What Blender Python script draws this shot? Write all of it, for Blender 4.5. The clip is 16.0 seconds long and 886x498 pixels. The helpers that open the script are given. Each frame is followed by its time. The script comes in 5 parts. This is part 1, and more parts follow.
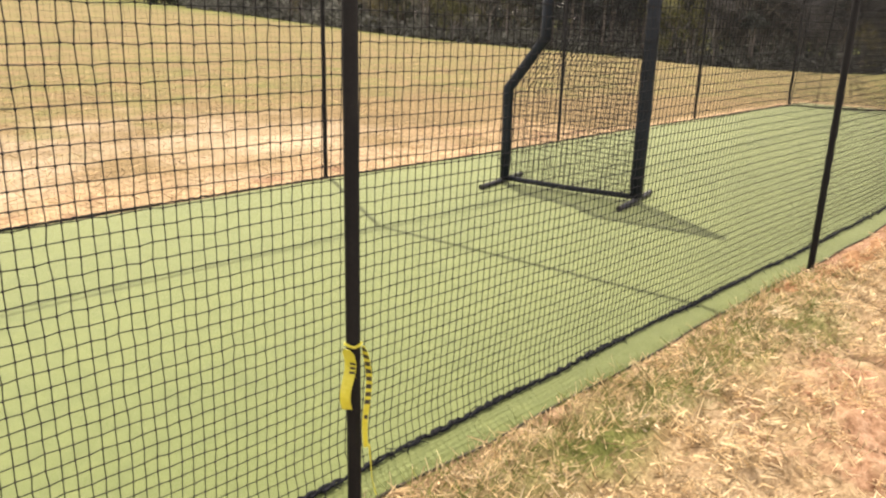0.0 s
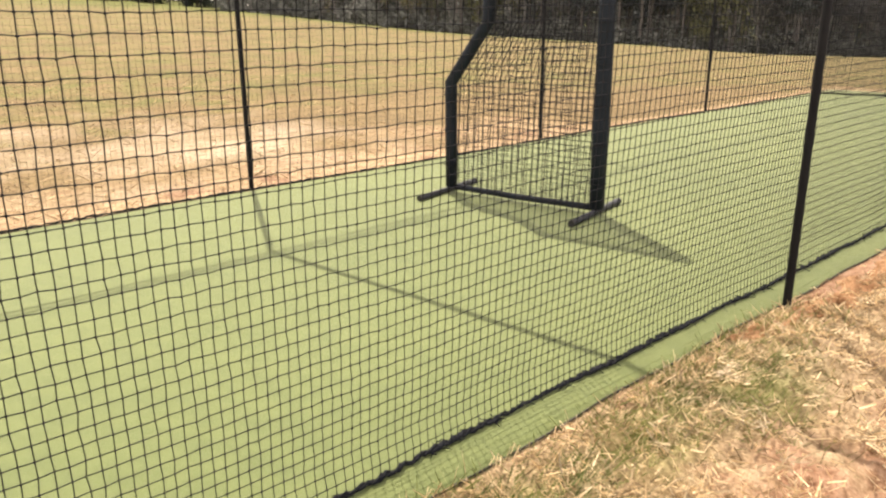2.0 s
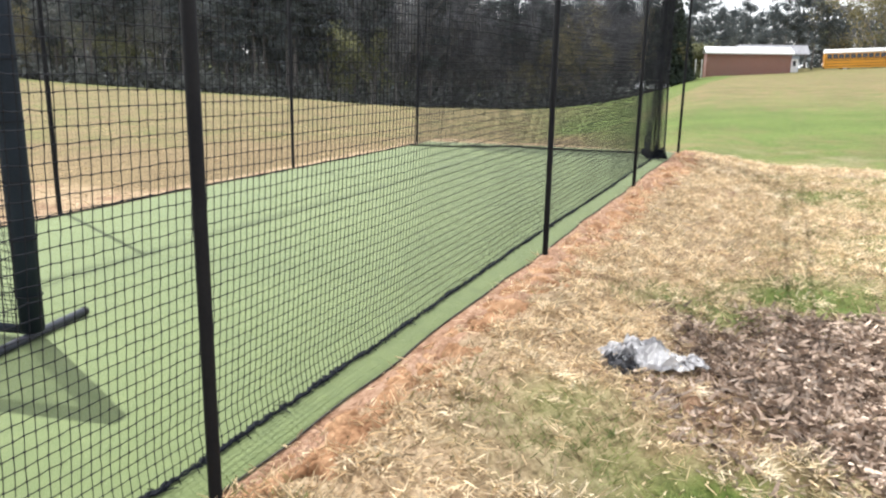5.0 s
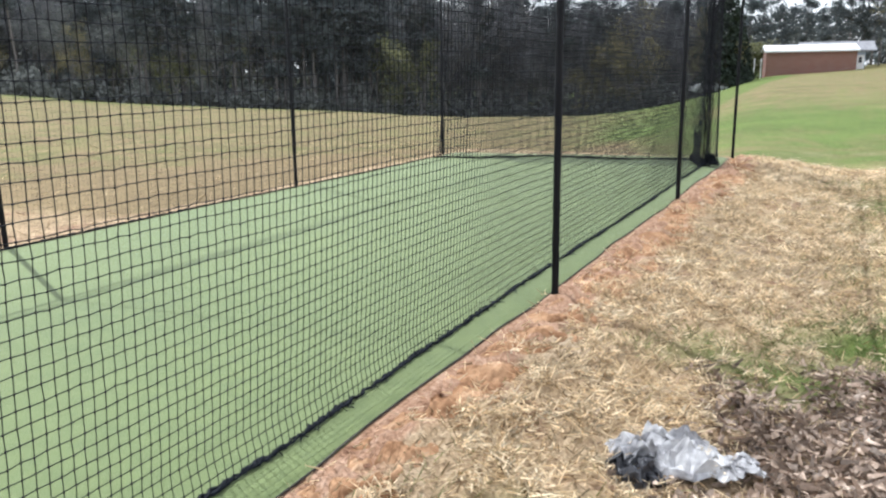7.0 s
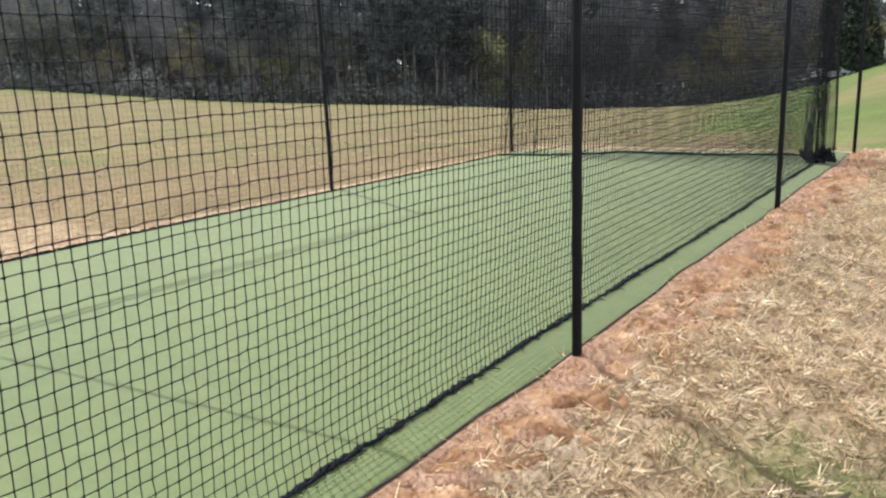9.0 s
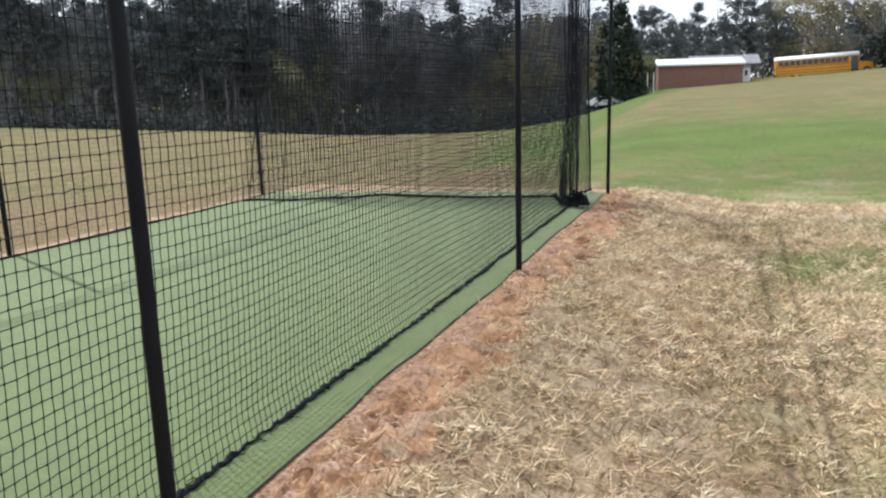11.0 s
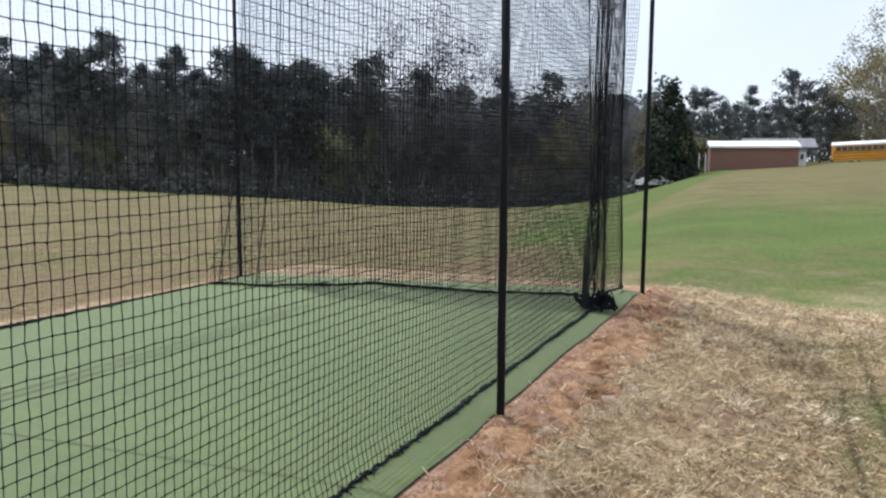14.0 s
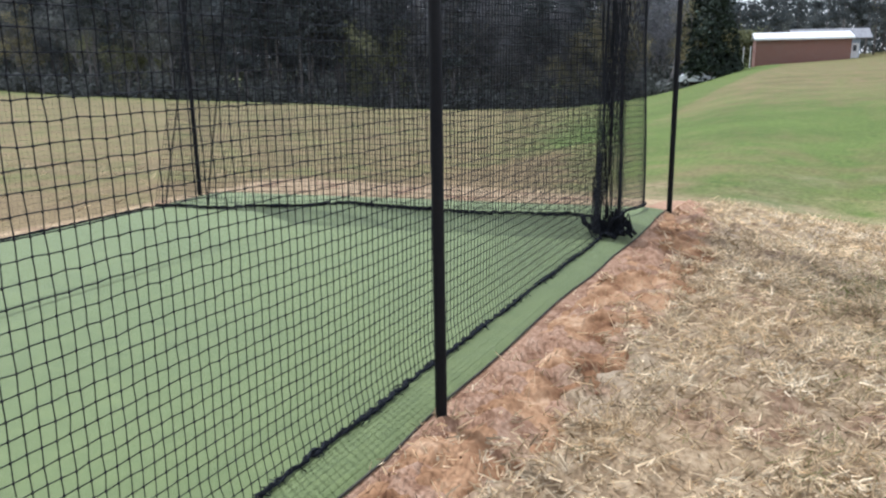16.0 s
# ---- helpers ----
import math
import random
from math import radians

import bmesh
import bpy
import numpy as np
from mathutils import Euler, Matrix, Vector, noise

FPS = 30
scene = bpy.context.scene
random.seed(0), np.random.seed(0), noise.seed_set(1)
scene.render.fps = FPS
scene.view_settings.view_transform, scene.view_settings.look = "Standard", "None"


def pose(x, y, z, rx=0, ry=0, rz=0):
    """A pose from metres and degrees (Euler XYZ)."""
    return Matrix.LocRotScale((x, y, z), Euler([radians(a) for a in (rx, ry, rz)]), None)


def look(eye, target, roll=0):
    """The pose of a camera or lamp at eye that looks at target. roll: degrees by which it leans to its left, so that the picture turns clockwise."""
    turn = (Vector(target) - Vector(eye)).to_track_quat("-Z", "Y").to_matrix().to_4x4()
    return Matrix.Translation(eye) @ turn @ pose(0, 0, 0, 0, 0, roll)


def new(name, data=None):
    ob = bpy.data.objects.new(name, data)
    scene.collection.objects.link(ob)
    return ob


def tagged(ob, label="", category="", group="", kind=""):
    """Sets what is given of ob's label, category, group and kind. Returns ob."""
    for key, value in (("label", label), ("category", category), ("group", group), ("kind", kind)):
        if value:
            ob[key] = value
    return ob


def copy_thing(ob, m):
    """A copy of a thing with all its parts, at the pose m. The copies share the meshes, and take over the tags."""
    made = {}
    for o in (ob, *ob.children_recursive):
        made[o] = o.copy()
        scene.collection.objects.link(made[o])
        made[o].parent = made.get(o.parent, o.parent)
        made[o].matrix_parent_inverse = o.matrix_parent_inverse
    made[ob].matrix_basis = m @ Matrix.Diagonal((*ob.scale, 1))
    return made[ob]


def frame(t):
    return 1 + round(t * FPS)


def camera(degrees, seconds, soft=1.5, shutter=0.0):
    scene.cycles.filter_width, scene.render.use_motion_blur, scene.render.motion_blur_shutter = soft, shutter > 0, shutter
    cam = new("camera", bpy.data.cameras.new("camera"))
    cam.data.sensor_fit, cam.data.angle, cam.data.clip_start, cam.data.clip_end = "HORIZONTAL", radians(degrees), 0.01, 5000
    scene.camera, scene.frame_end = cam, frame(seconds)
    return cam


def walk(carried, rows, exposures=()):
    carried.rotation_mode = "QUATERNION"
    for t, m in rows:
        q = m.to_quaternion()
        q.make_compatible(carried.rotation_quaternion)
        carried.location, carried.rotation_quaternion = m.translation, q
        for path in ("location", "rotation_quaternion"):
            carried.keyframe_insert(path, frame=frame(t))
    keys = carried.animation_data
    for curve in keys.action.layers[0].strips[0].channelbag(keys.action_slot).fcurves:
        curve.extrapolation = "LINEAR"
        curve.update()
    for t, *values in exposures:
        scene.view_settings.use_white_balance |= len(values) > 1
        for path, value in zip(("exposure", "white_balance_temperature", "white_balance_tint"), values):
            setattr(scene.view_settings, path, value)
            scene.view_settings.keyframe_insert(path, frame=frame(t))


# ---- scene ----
cam = camera(59.6, 16.0, soft=2.3)
PATH = [
    (0, (1.747, -5.416, 1.663), (0.643, -4.289, 1.178), 1.5),
    (0.5, (1.708, -5.072, 1.624), (0.597, -4.005, 1.032), -1.2),
    (1, (1.738, -4.709, 1.641), (0.580, -3.701, 1.035), -1.2),
    (1.5, (1.688, -4.339, 1.601), (0.549, -3.256, 1.097), 2.1),
    (2, (1.634, -3.971, 1.566), (0.468, -2.915, 1.072), -0.3),
    (2.5, (1.648, -3.619, 1.531), (0.377, -2.664, 1.094), 0.3),
    (3, (1.570, -3.239, 1.503), (0.474, -2.100, 1.027), -0.3),
    (3.5, (1.518, -2.911, 1.501), (0.605, -1.641, 0.976), -1.4),
    (4, (1.579, -2.518, 1.481), (0.647, -1.252, 0.983), -2.3),
    (4.5, (1.592, -2.157, 1.440), (0.792, -0.788, 0.984), -2.2),
    (5, (1.611, -1.850, 1.473), (0.978, -0.376, 1.086), 1.1),
    (5.2, (1.633, -1.766, 1.478), (1.039, -0.278, 1.083), 0.3),
    (7.5, (1.514, -0.104, 1.334), (0.747, 1.316, 0.990), -0.8),
    (8, (1.478, 0.301, 1.299), (0.841, 1.798, 1.023), 1.8),
    (8.5, (1.431, 0.599, 1.277), (0.788, 2.077, 0.923), 0.4),
    (9, (1.430, 0.943, 1.283), (0.498, 2.252, 0.909), -2.3),
    (9.5, (1.412, 1.360, 1.327), (0.669, 2.784, 0.948), 3.2),
    (10, (1.423, 1.701, 1.350), (0.819, 3.198, 1.008), -0.2),
    (12.5, (1.622, 3.161, 1.453), (1.027, 4.664, 1.121), -2.9),
    (13, (1.487, 3.425, 1.399), (0.792, 4.896, 1.124), -0.8),
    (13.5, (1.412, 3.693, 1.418), (0.882, 5.226, 1.122), 0.8),
    (14, (1.392, 4.033, 1.386), (0.719, 5.527, 1.200), 0.3),
    (14.5, (1.386, 4.383, 1.333), (0.711, 5.864, 1.060), -1.3),
    (15, (1.334, 4.798, 1.341), (0.756, 6.313, 1.035), -0.6),
    (15.5, (1.308, 5.166, 1.341), (0.674, 6.654, 1.016), -1.7),
    (16, (1.228, 5.518, 1.299), (0.502, 6.947, 0.912), -0.9),
]
EXPOSURES = [(0.0, 1.08, 7500, 15), (0.5, 1.01, 7500, 15), (1.0, 0.91, 7450, 16), (1.5, 0.99, 7400, 16), (2.5, 1.09, 7250, 16), (3.5, 1.07, 6730, 12), (4.0, 1.02, 6380, 11), (5.0, 1.04, 5880, 9), (7.5, 0.68, 5530, 8), (8.0, 0.56, 5580, 8), (8.5, 0.63, 5580, 8), (9.0, 0.72, 5780, 10), (9.5, 0.83, 5730, 9), (10.0, 0.48, 5680, 9), (12.5, 0.41, 5480, 9), (14.0, 0.15, 5480, 9), (14.8, 0.23, 5380, 8), (16.0, 0.48, 5330, 10)]
walk(cam, [(t, look(eye, target, roll)) for t, eye, target, roll in PATH], EXPOSURES)

# ---- light: clear hazy spring noon, the sun ahead of the walk and to its left ----
SUN_WAY = Vector((-1.95, 0.93, 3.85)).normalized()
sun_elev = math.asin(SUN_WAY.z)
world = bpy.data.worlds.new("sky")
scene.world = world
world.use_nodes = True
wn, wl = world.node_tree.nodes, world.node_tree.links
sky = wn.new("ShaderNodeTexSky")
sky.sky_type, sky.sun_disc = "NISHITA", False
sky.sun_elevation = sun_elev
sky.sun_rotation = math.atan2(SUN_WAY.x, SUN_WAY.y)
sky.air_density, sky.dust_density, sky.ozone_density = 1.0, 2.0, 0.6
wn["Background"].inputs["Strength"].default_value = 0.125
# thin bright high cloud over the blue
cloud, veil, wc = wn.new("ShaderNodeTexNoise"), wn.new("ShaderNodeMixRGB"), wn.new("ShaderNodeTexCoord")
cloud.inputs["Scale"].default_value, cloud.inputs["Detail"].default_value = 2.2, 6
span = wn.new("ShaderNodeMapRange")
span.inputs["From Min"].default_value, span.inputs["From Max"].default_value = 0.3, 0.7
span.inputs["To Min"].default_value, span.inputs["To Max"].default_value = 0.58, 0.95
veil.inputs["Color2"].default_value = (8.6, 8.1, 7.6, 1)
wl.new(wc.outputs["Generated"], cloud.inputs["Vector"]), wl.new(cloud.outputs["Fac"], span.inputs["Value"])
wl.new(span.outputs[0], veil.inputs["Fac"]), wl.new(sky.outputs[0], veil.inputs["Color1"])
wl.new(veil.outputs[0], wn["Background"].inputs["Color"])
sun = new("sun", bpy.data.lights.new("sun", "SUN"))
sun.data.energy, sun.data.angle, sun.data.color = 4.1, radians(0.4), (1.0, 0.94, 0.85)
sun.matrix_world = look(SUN_WAY * 40, (0, 0, 0))


# ---- mesh and material helpers ----
class Shape:
    """Collects vertices and faces of one mesh."""

    def __init__(self):
        self.v, self.f = [], []

    def add(self, verts, faces):
        n = len(self.v)
        self.v.extend(tuple(p) for p in verts)
        self.f.extend(tuple(n + k for k in f) for f in faces)
        return self

    def box(self, lo, hi, bevel=0.0):
        if bevel <= 0:
            (a, b, c), (d, e, f) = lo, hi
            vs = [(a, b, c), (d, b, c), (d, e, c), (a, e, c), (a, b, f), (d, b, f), (d, e, f), (a, e, f)]
            return self.add(vs, [(3, 2, 1, 0), (4, 5, 6, 7), (0, 1, 5, 4), (1, 2, 6, 5), (2, 3, 7, 6), (3, 0, 4, 7)])
        bm = bmesh.new()
        bmesh.ops.create_cube(bm, size=1)
        for w in bm.verts:
            w.co = Vector([lo[k] + (w.co[k] + 0.5) * (hi[k] - lo[k]) for k in range(3)])
        bmesh.ops.bevel(bm, geom=bm.edges[:], offset=bevel, segments=2, profile=0.5, affect="EDGES")
        bm.verts.index_update()
        self.add([w.co for w in bm.verts], [[w.index for w in f.verts] for f in bm.faces])
        bm.free()
        return self

    def tube(self, pts, radii, sides=8, caps=True):
        """A tapered pipe along a line of points."""
        pts = [Vector(p) for p in pts]
        if not hasattr(radii, "__len__"):
            radii = [radii] * len(pts)
        rings, n0 = [], len(self.v)
        axis = (pts[-1] - pts[0]).normalized()
        side = axis.orthogonal().normalized()
        for k, p in enumerate(pts):
            d = (pts[min(k + 1, len(pts) - 1)] - pts[max(k - 1, 0)]).normalized()
            u = (side - d * side.dot(d)).normalized()
            w = d.cross(u)
            for s in range(sides):
                a = 2 * math.pi * s / sides
                self.v.append(tuple(p + (u * math.cos(a) + w * math.sin(a)) * radii[k]))
        for k in range(len(pts) - 1):
            for s in range(sides):
                a, b = n0 + k * sides + s, n0 + k * sides + (s + 1) % sides
                self.f.append((a, b, b + sides, a + sides))
        if caps:
            self.f.append(tuple(n0 + s for s in reversed(range(sides))))
            self.f.append(tuple(n0 + (len(pts) - 1) * sides + s for s in range(sides)))
        return self

    def extrude(self, outline, axis, lo, hi):
        """A flat outline of (a, b) pairs drawn out along an axis (0, 1 or 2) from lo to hi."""
        def place(a, b, c):
            p = [a, b]
            p.insert(axis, c)
            return tuple(p)
        n = len(outline)
        vs = [place(a, b, lo) for a, b in outline] + [place(a, b, hi) for a, b in outline]
        return self.add(vs, [tuple(reversed(range(n))), tuple(range(n, 2 * n))] + [(k, (k + 1) % n, n + (k + 1) % n, n + k) for k in range(n)])


def mesh_of(name, verts, faces, mat, smooth=False):
    me = bpy.data.meshes.new(name)
    me.from_pydata(verts, [], faces)
    me.materials.append(mat)
    if smooth:
        me.polygons.foreach_set("use_smooth", [True] * len(me.polygons))
    me.update()
    return me


def part(name, shape, mat, parent=None, label="", smooth=False):
    ob = new(name, mesh_of(name, shape.v, shape.f, mat, smooth))
    ob.parent = parent
    if label:
        ob["label"] = label
    return ob


def quads(name, corners, mat):
    """One mesh from an (n, 4, 3) array of quads."""
    n = len(corners)
    me = bpy.data.meshes.new(name)
    me.vertices.add(4 * n)
    me.vertices.foreach_set("co", np.ascontiguousarray(corners, dtype=np.float32).ravel())
    me.loops.add(4 * n)
    me.loops.foreach_set("vertex_index", np.arange(4 * n, dtype=np.int32))
    me.polygons.add(n)
    me.polygons.foreach_set("loop_start", np.arange(0, 4 * n, 4, dtype=np.int32))
    me.materials.append(mat)
    me.update(calc_edges=True)
    return me


def thing(name, label, category, group="", at=None, kind=""):
    ob = new(name)
    ob.empty_display_size = 0.1
    if at is not None:
        ob.matrix_world = at
    return tagged(ob, label, category, group, kind)


def material(name, colours, scale=8.0, fine=60.0, rough=0.7, metal=0.0, bump=0.2, vary=0.0, stretch=(1, 1, 1), spec=0.4, fine_amount=0.35, thin=0.0):
    """Colours mixed by a broad and a fine noise, with relief. vary: how far single pieces differ."""
    m = bpy.data.materials.new(name)
    m.use_nodes = True
    nt, ln = m.node_tree.nodes, m.node_tree.links
    bsdf = nt["Principled BSDF"]
    bsdf.inputs["Roughness"].default_value, bsdf.inputs["Metallic"].default_value = rough, metal
    bsdf.inputs["Specular IOR Level"].default_value = spec
    co = nt.new("ShaderNodeTexCoord")
    mp = nt.new("ShaderNodeMapping")
    mp.inputs["Scale"].default_value = stretch
    ln.new(co.outputs["Object"], mp.inputs["Vector"])
    broad, grain = nt.new("ShaderNodeTexNoise"), nt.new("ShaderNodeTexNoise")
    broad.inputs["Scale"].default_value, grain.inputs["Scale"].default_value = scale, fine
    broad.inputs["Detail"].default_value, grain.inputs["Detail"].default_value = 5, 3
    ln.new(mp.outputs[0], broad.inputs["Vector"]), ln.new(mp.outputs[0], grain.inputs["Vector"])
    mix = nt.new("ShaderNodeMath")
    mix.operation = "MULTIPLY_ADD"
    mix.inputs[1].default_value = fine_amount
    ln.new(grain.outputs["Fac"], mix.inputs[0])
    scaled = nt.new("ShaderNodeMath")
    scaled.operation = "MULTIPLY"
    scaled.inputs[1].default_value = 1 - fine_amount
    ln.new(broad.outputs["Fac"], scaled.inputs[0]), ln.new(scaled.outputs[0], mix.inputs[2])
    ramp = nt.new("ShaderNodeValToRGB")
    els = ramp.color_ramp.elements
    while len(els) < len(colours):
        els.new(0.5)
    for k, c in enumerate(colours):
        els[k].position = 0.33 + 0.34 * k / max(1, len(colours) - 1)
        els[k].color = (*c, 1)
    ln.new(mix.outputs[0], ramp.inputs[0])
    out = ramp.outputs[0]
    if vary:
        geo, hsv = nt.new("ShaderNodeNewGeometry"), nt.new("ShaderNodeHueSaturation")
        span = nt.new("ShaderNodeMapRange")
        span.inputs["To Min"].default_value, span.inputs["To Max"].default_value = 1 - vary, 1 + vary
        ln.new(geo.outputs["Random Per Island"], span.inputs["Value"])
        ln.new(span.outputs[0], hsv.inputs["Value"]), ln.new(out, hsv.inputs["Color"])
        out = hsv.outputs[0]
    ln.new(out, bsdf.inputs["Base Color"])
    if thin:
        glow, both = nt.new("ShaderNodeBsdfTranslucent"), nt.new("ShaderNodeMixShader")
        both.inputs[0].default_value = thin
        ln.new(out, glow.inputs["Color"]), ln.new(bsdf.outputs[0], both.inputs[1]), ln.new(glow.outputs[0], both.inputs[2])
        ln.new(both.outputs[0], nt["Material Output"].inputs["Surface"])
    if bump:
        bp = nt.new("ShaderNodeBump")
        bp.inputs["Strength"].default_value, bp.inputs["Distance"].default_value = bump, 0.01
        ln.new(grain.outputs["Fac"], bp.inputs["Height"]), ln.new(bp.outputs[0], bsdf.inputs["Normal"])
    return m


BLACK_PAINT = material("black_painted_steel", [(0.007, 0.0072, 0.0085), (0.014, 0.0138, 0.0142)], 6, 90, 0.65, 0.0, 0.1, spec=0.09)
NET_TWINE = material("black_net_twine", [(0.014, 0.0145, 0.017), (0.026, 0.027, 0.031)], 10, 300, 0.95, 0, 0, spec=0.03)
LEAD_ROPE = material("black_lead_rope", [(0.005, 0.006, 0.008), (0.016, 0.018, 0.024)], 14, 180, 0.85, 0, 0.6, spec=0.12)
CABLE = material("steel_cable", [(0.05, 0.05, 0.05), (0.1, 0.1, 0.1)], 20, 200, 0.5, 0.6, 0.2)
PAD = material("navy_black_foam_pad", [(0.006, 0.010, 0.017), (0.013, 0.019, 0.029)], 5, 120, 0.65, 0, 0.25, spec=0.2)
FOOT_PIPE = material("dark_grey_pipe", [(0.018, 0.020, 0.028), (0.04, 0.043, 0.055)], 6, 90, 0.5, 0.0, 0.1, spec=0.3)
TAPE_YELLOW = material("yellow_plastic_tape", [(0.52, 0.50, 0.03), (0.66, 0.65, 0.12)], 9, 60, 0.35, 0, 0.2, thin=0.25)
TAPE_PRINT = material("black_tape_print", [(0.02, 0.02, 0.015), (0.04, 0.04, 0.03)], 12, 90, 0.5, 0, 0)
TURF_HEM = material("dark_turf_hem", [(0.025, 0.022, 0.018), (0.07, 0.06, 0.05)], 9, 160, 0.9, 0, 0.4)
DUG_CLAY = material("dug_red_clay", [(0.10, 0.047, 0.024), (0.235, 0.128, 0.066), (0.35, 0.210, 0.116), (0.49, 0.335, 0.210)], 5, 45, 0.95, 0, 0.5, spec=0.1, fine_amount=0.22)
STRAW = material("dry_straw", [(0.41, 0.295, 0.165), (0.63, 0.495, 0.305), (0.80, 0.685, 0.48)], 3, 40, 0.7, 0, 0, vary=0.55, thin=0.4)
THATCH = material("brown_grass_thatch", [(0.13, 0.090, 0.050), (0.30, 0.225, 0.126), (0.50, 0.395, 0.24)], 2.6, 30, 0.8, 0, 0, vary=0.6, thin=0.2)
STRAW_PALE = material("pale_dry_straw", [(0.40, 0.295, 0.17), (0.66, 0.535, 0.35), (0.83, 0.735, 0.55)], 2.2, 30, 0.65, 0, 0, vary=0.6, thin=0.35)
GREEN_BLADE = material("green_grass_blade", [(0.070, 0.098, 0.026), (0.158, 0.192, 0.058), (0.30, 0.30, 0.118)], 2.5, 30, 0.7, 0, 0, vary=0.35, thin=0.45)
DEAD_LEAF = material("dead_brown_leaf", [(0.095, 0.068, 0.048), (0.28, 0.205, 0.150), (0.56, 0.455, 0.36)], 6, 40, 0.7, 0, 0, vary=0.6, thin=0.15)
CLOD = material("red_clay_clod", [(0.144, 0.069, 0.036), (0.240, 0.126, 0.072)], 12, 90, 0.95, 0, 0.6, vary=0.3)
SHEET_WHITE = material("crumpled_white_plastic", [(0.10, 0.10, 0.105), (0.33, 0.32, 0.32), (0.56, 0.55, 0.54)], 7, 30, 0.45, 0, 0.3)
SHEET_BLACK = material("torn_black_plastic", [(0.012, 0.012, 0.014), (0.05, 0.05, 0.055)], 9, 60, 0.35, 0, 0.3)
BARK_PINE = material("pine_bark", [(0.085, 0.078, 0.075), (0.19, 0.168, 0.155)], 2, 14, 0.95, 0, 0.5, stretch=(1, 1, 0.3))
BARK_GREY = material("grey_hardwood_bark", [(0.11, 0.104, 0.10), (0.25, 0.236, 0.225)], 2, 14, 0.95, 0, 0.4, stretch=(1, 1, 0.3))
# distance haze is put into the needle colour: paler and bluer than real needles
NEEDLES = material("hazed_pine_needles", [(0.070, 0.083, 0.088), (0.136, 0.147, 0.143)], 0.5, 5, 0.9, 0, 0, vary=0.3, spec=0.08, thin=0.2)
CEDAR_LEAF = material("cedar_foliage", [(0.018, 0.025, 0.020), (0.040, 0.052, 0.036)], 0.8, 6, 0.85, 0, 0, vary=0.4, spec=0.2)
SPRING_LEAF = material("spring_leaf", [(0.115, 0.122, 0.060), (0.225, 0.222, 0.115)], 0.6, 6, 0.7, 0, 0, vary=0.4, spec=0.2, thin=0.4)
# olive leaf and bud twigs: greyed and blued, haze over the woods painted in
OLIVE_LEAF = material("hazed_olive_leaf", [(0.104, 0.111, 0.106), (0.190, 0.196, 0.180)], 0.3, 5, 0.9, 0, 0, vary=0.35, spec=0.08, thin=0.3)
BUD_TWIG = material("hazed_budding_twigs", [(0.094, 0.095, 0.104), (0.184, 0.182, 0.190)], 0.5, 6, 0.9, 0, 0, vary=0.4, spec=0.1, thin=0.25)
FEATHER_LEAF = material("pale_new_leaf", [(0.14, 0.128, 0.060), (0.29, 0.250, 0.135)], 0.5, 6, 0.8, 0, 0, vary=0.4, spec=0.1, thin=0.35)
BUS_YELLOW = material("school_bus_yellow", [(0.62, 0.27, 0.012), (0.72, 0.33, 0.02)], 0.7, 20, 0.35, 0, 0.02)
WHITE_PAINT = material("white_paint", [(0.70, 0.70, 0.69), (0.82, 0.82, 0.80)], 1, 14, 0.45, 0, 0.05)
RUBBER = material("black_rubber", [(0.012, 0.012, 0.012), (0.03, 0.03, 0.03)], 8, 60, 0.8, 0, 0.2)
STEEL = material("grey_steel", [(0.3, 0.3, 0.3), (0.45, 0.45, 0.45)], 6, 50, 0.4, 0.7, 0.05)
DARK_GLASS = material("dark_window_glass", [(0.012, 0.014, 0.017), (0.03, 0.033, 0.04)], 1.5, 12, 0.08, 0, 0, spec=0.6)
SHINGLE = material("grey_shingles", [(0.13, 0.13, 0.14), (0.24, 0.24, 0.25)], 3, 30, 0.9, 0, 0.3)
BLUE_SIDING = material("pale_blue_siding", [(0.30, 0.36, 0.45), (0.42, 0.48, 0.57)], 1, 20, 0.6, 0, 0.1)
WHITE_ROOF = material("white_metal_roof", [(0.60, 0.60, 0.61), (0.80, 0.80, 0.80)], 0.8, 12, 0.4, 0.1, 0.05, stretch=(1, 0.15, 1))
CAR_WHITE = material("white_car_paint", [(0.75, 0.76, 0.78), (0.82, 0.83, 0.84)], 1, 8, 0.2, 0, 0)
LAMP_RED = material("red_lamp_glass", [(0.3, 0.02, 0.015), (0.42, 0.03, 0.02)], 8, 30, 0.25, 0, 0)


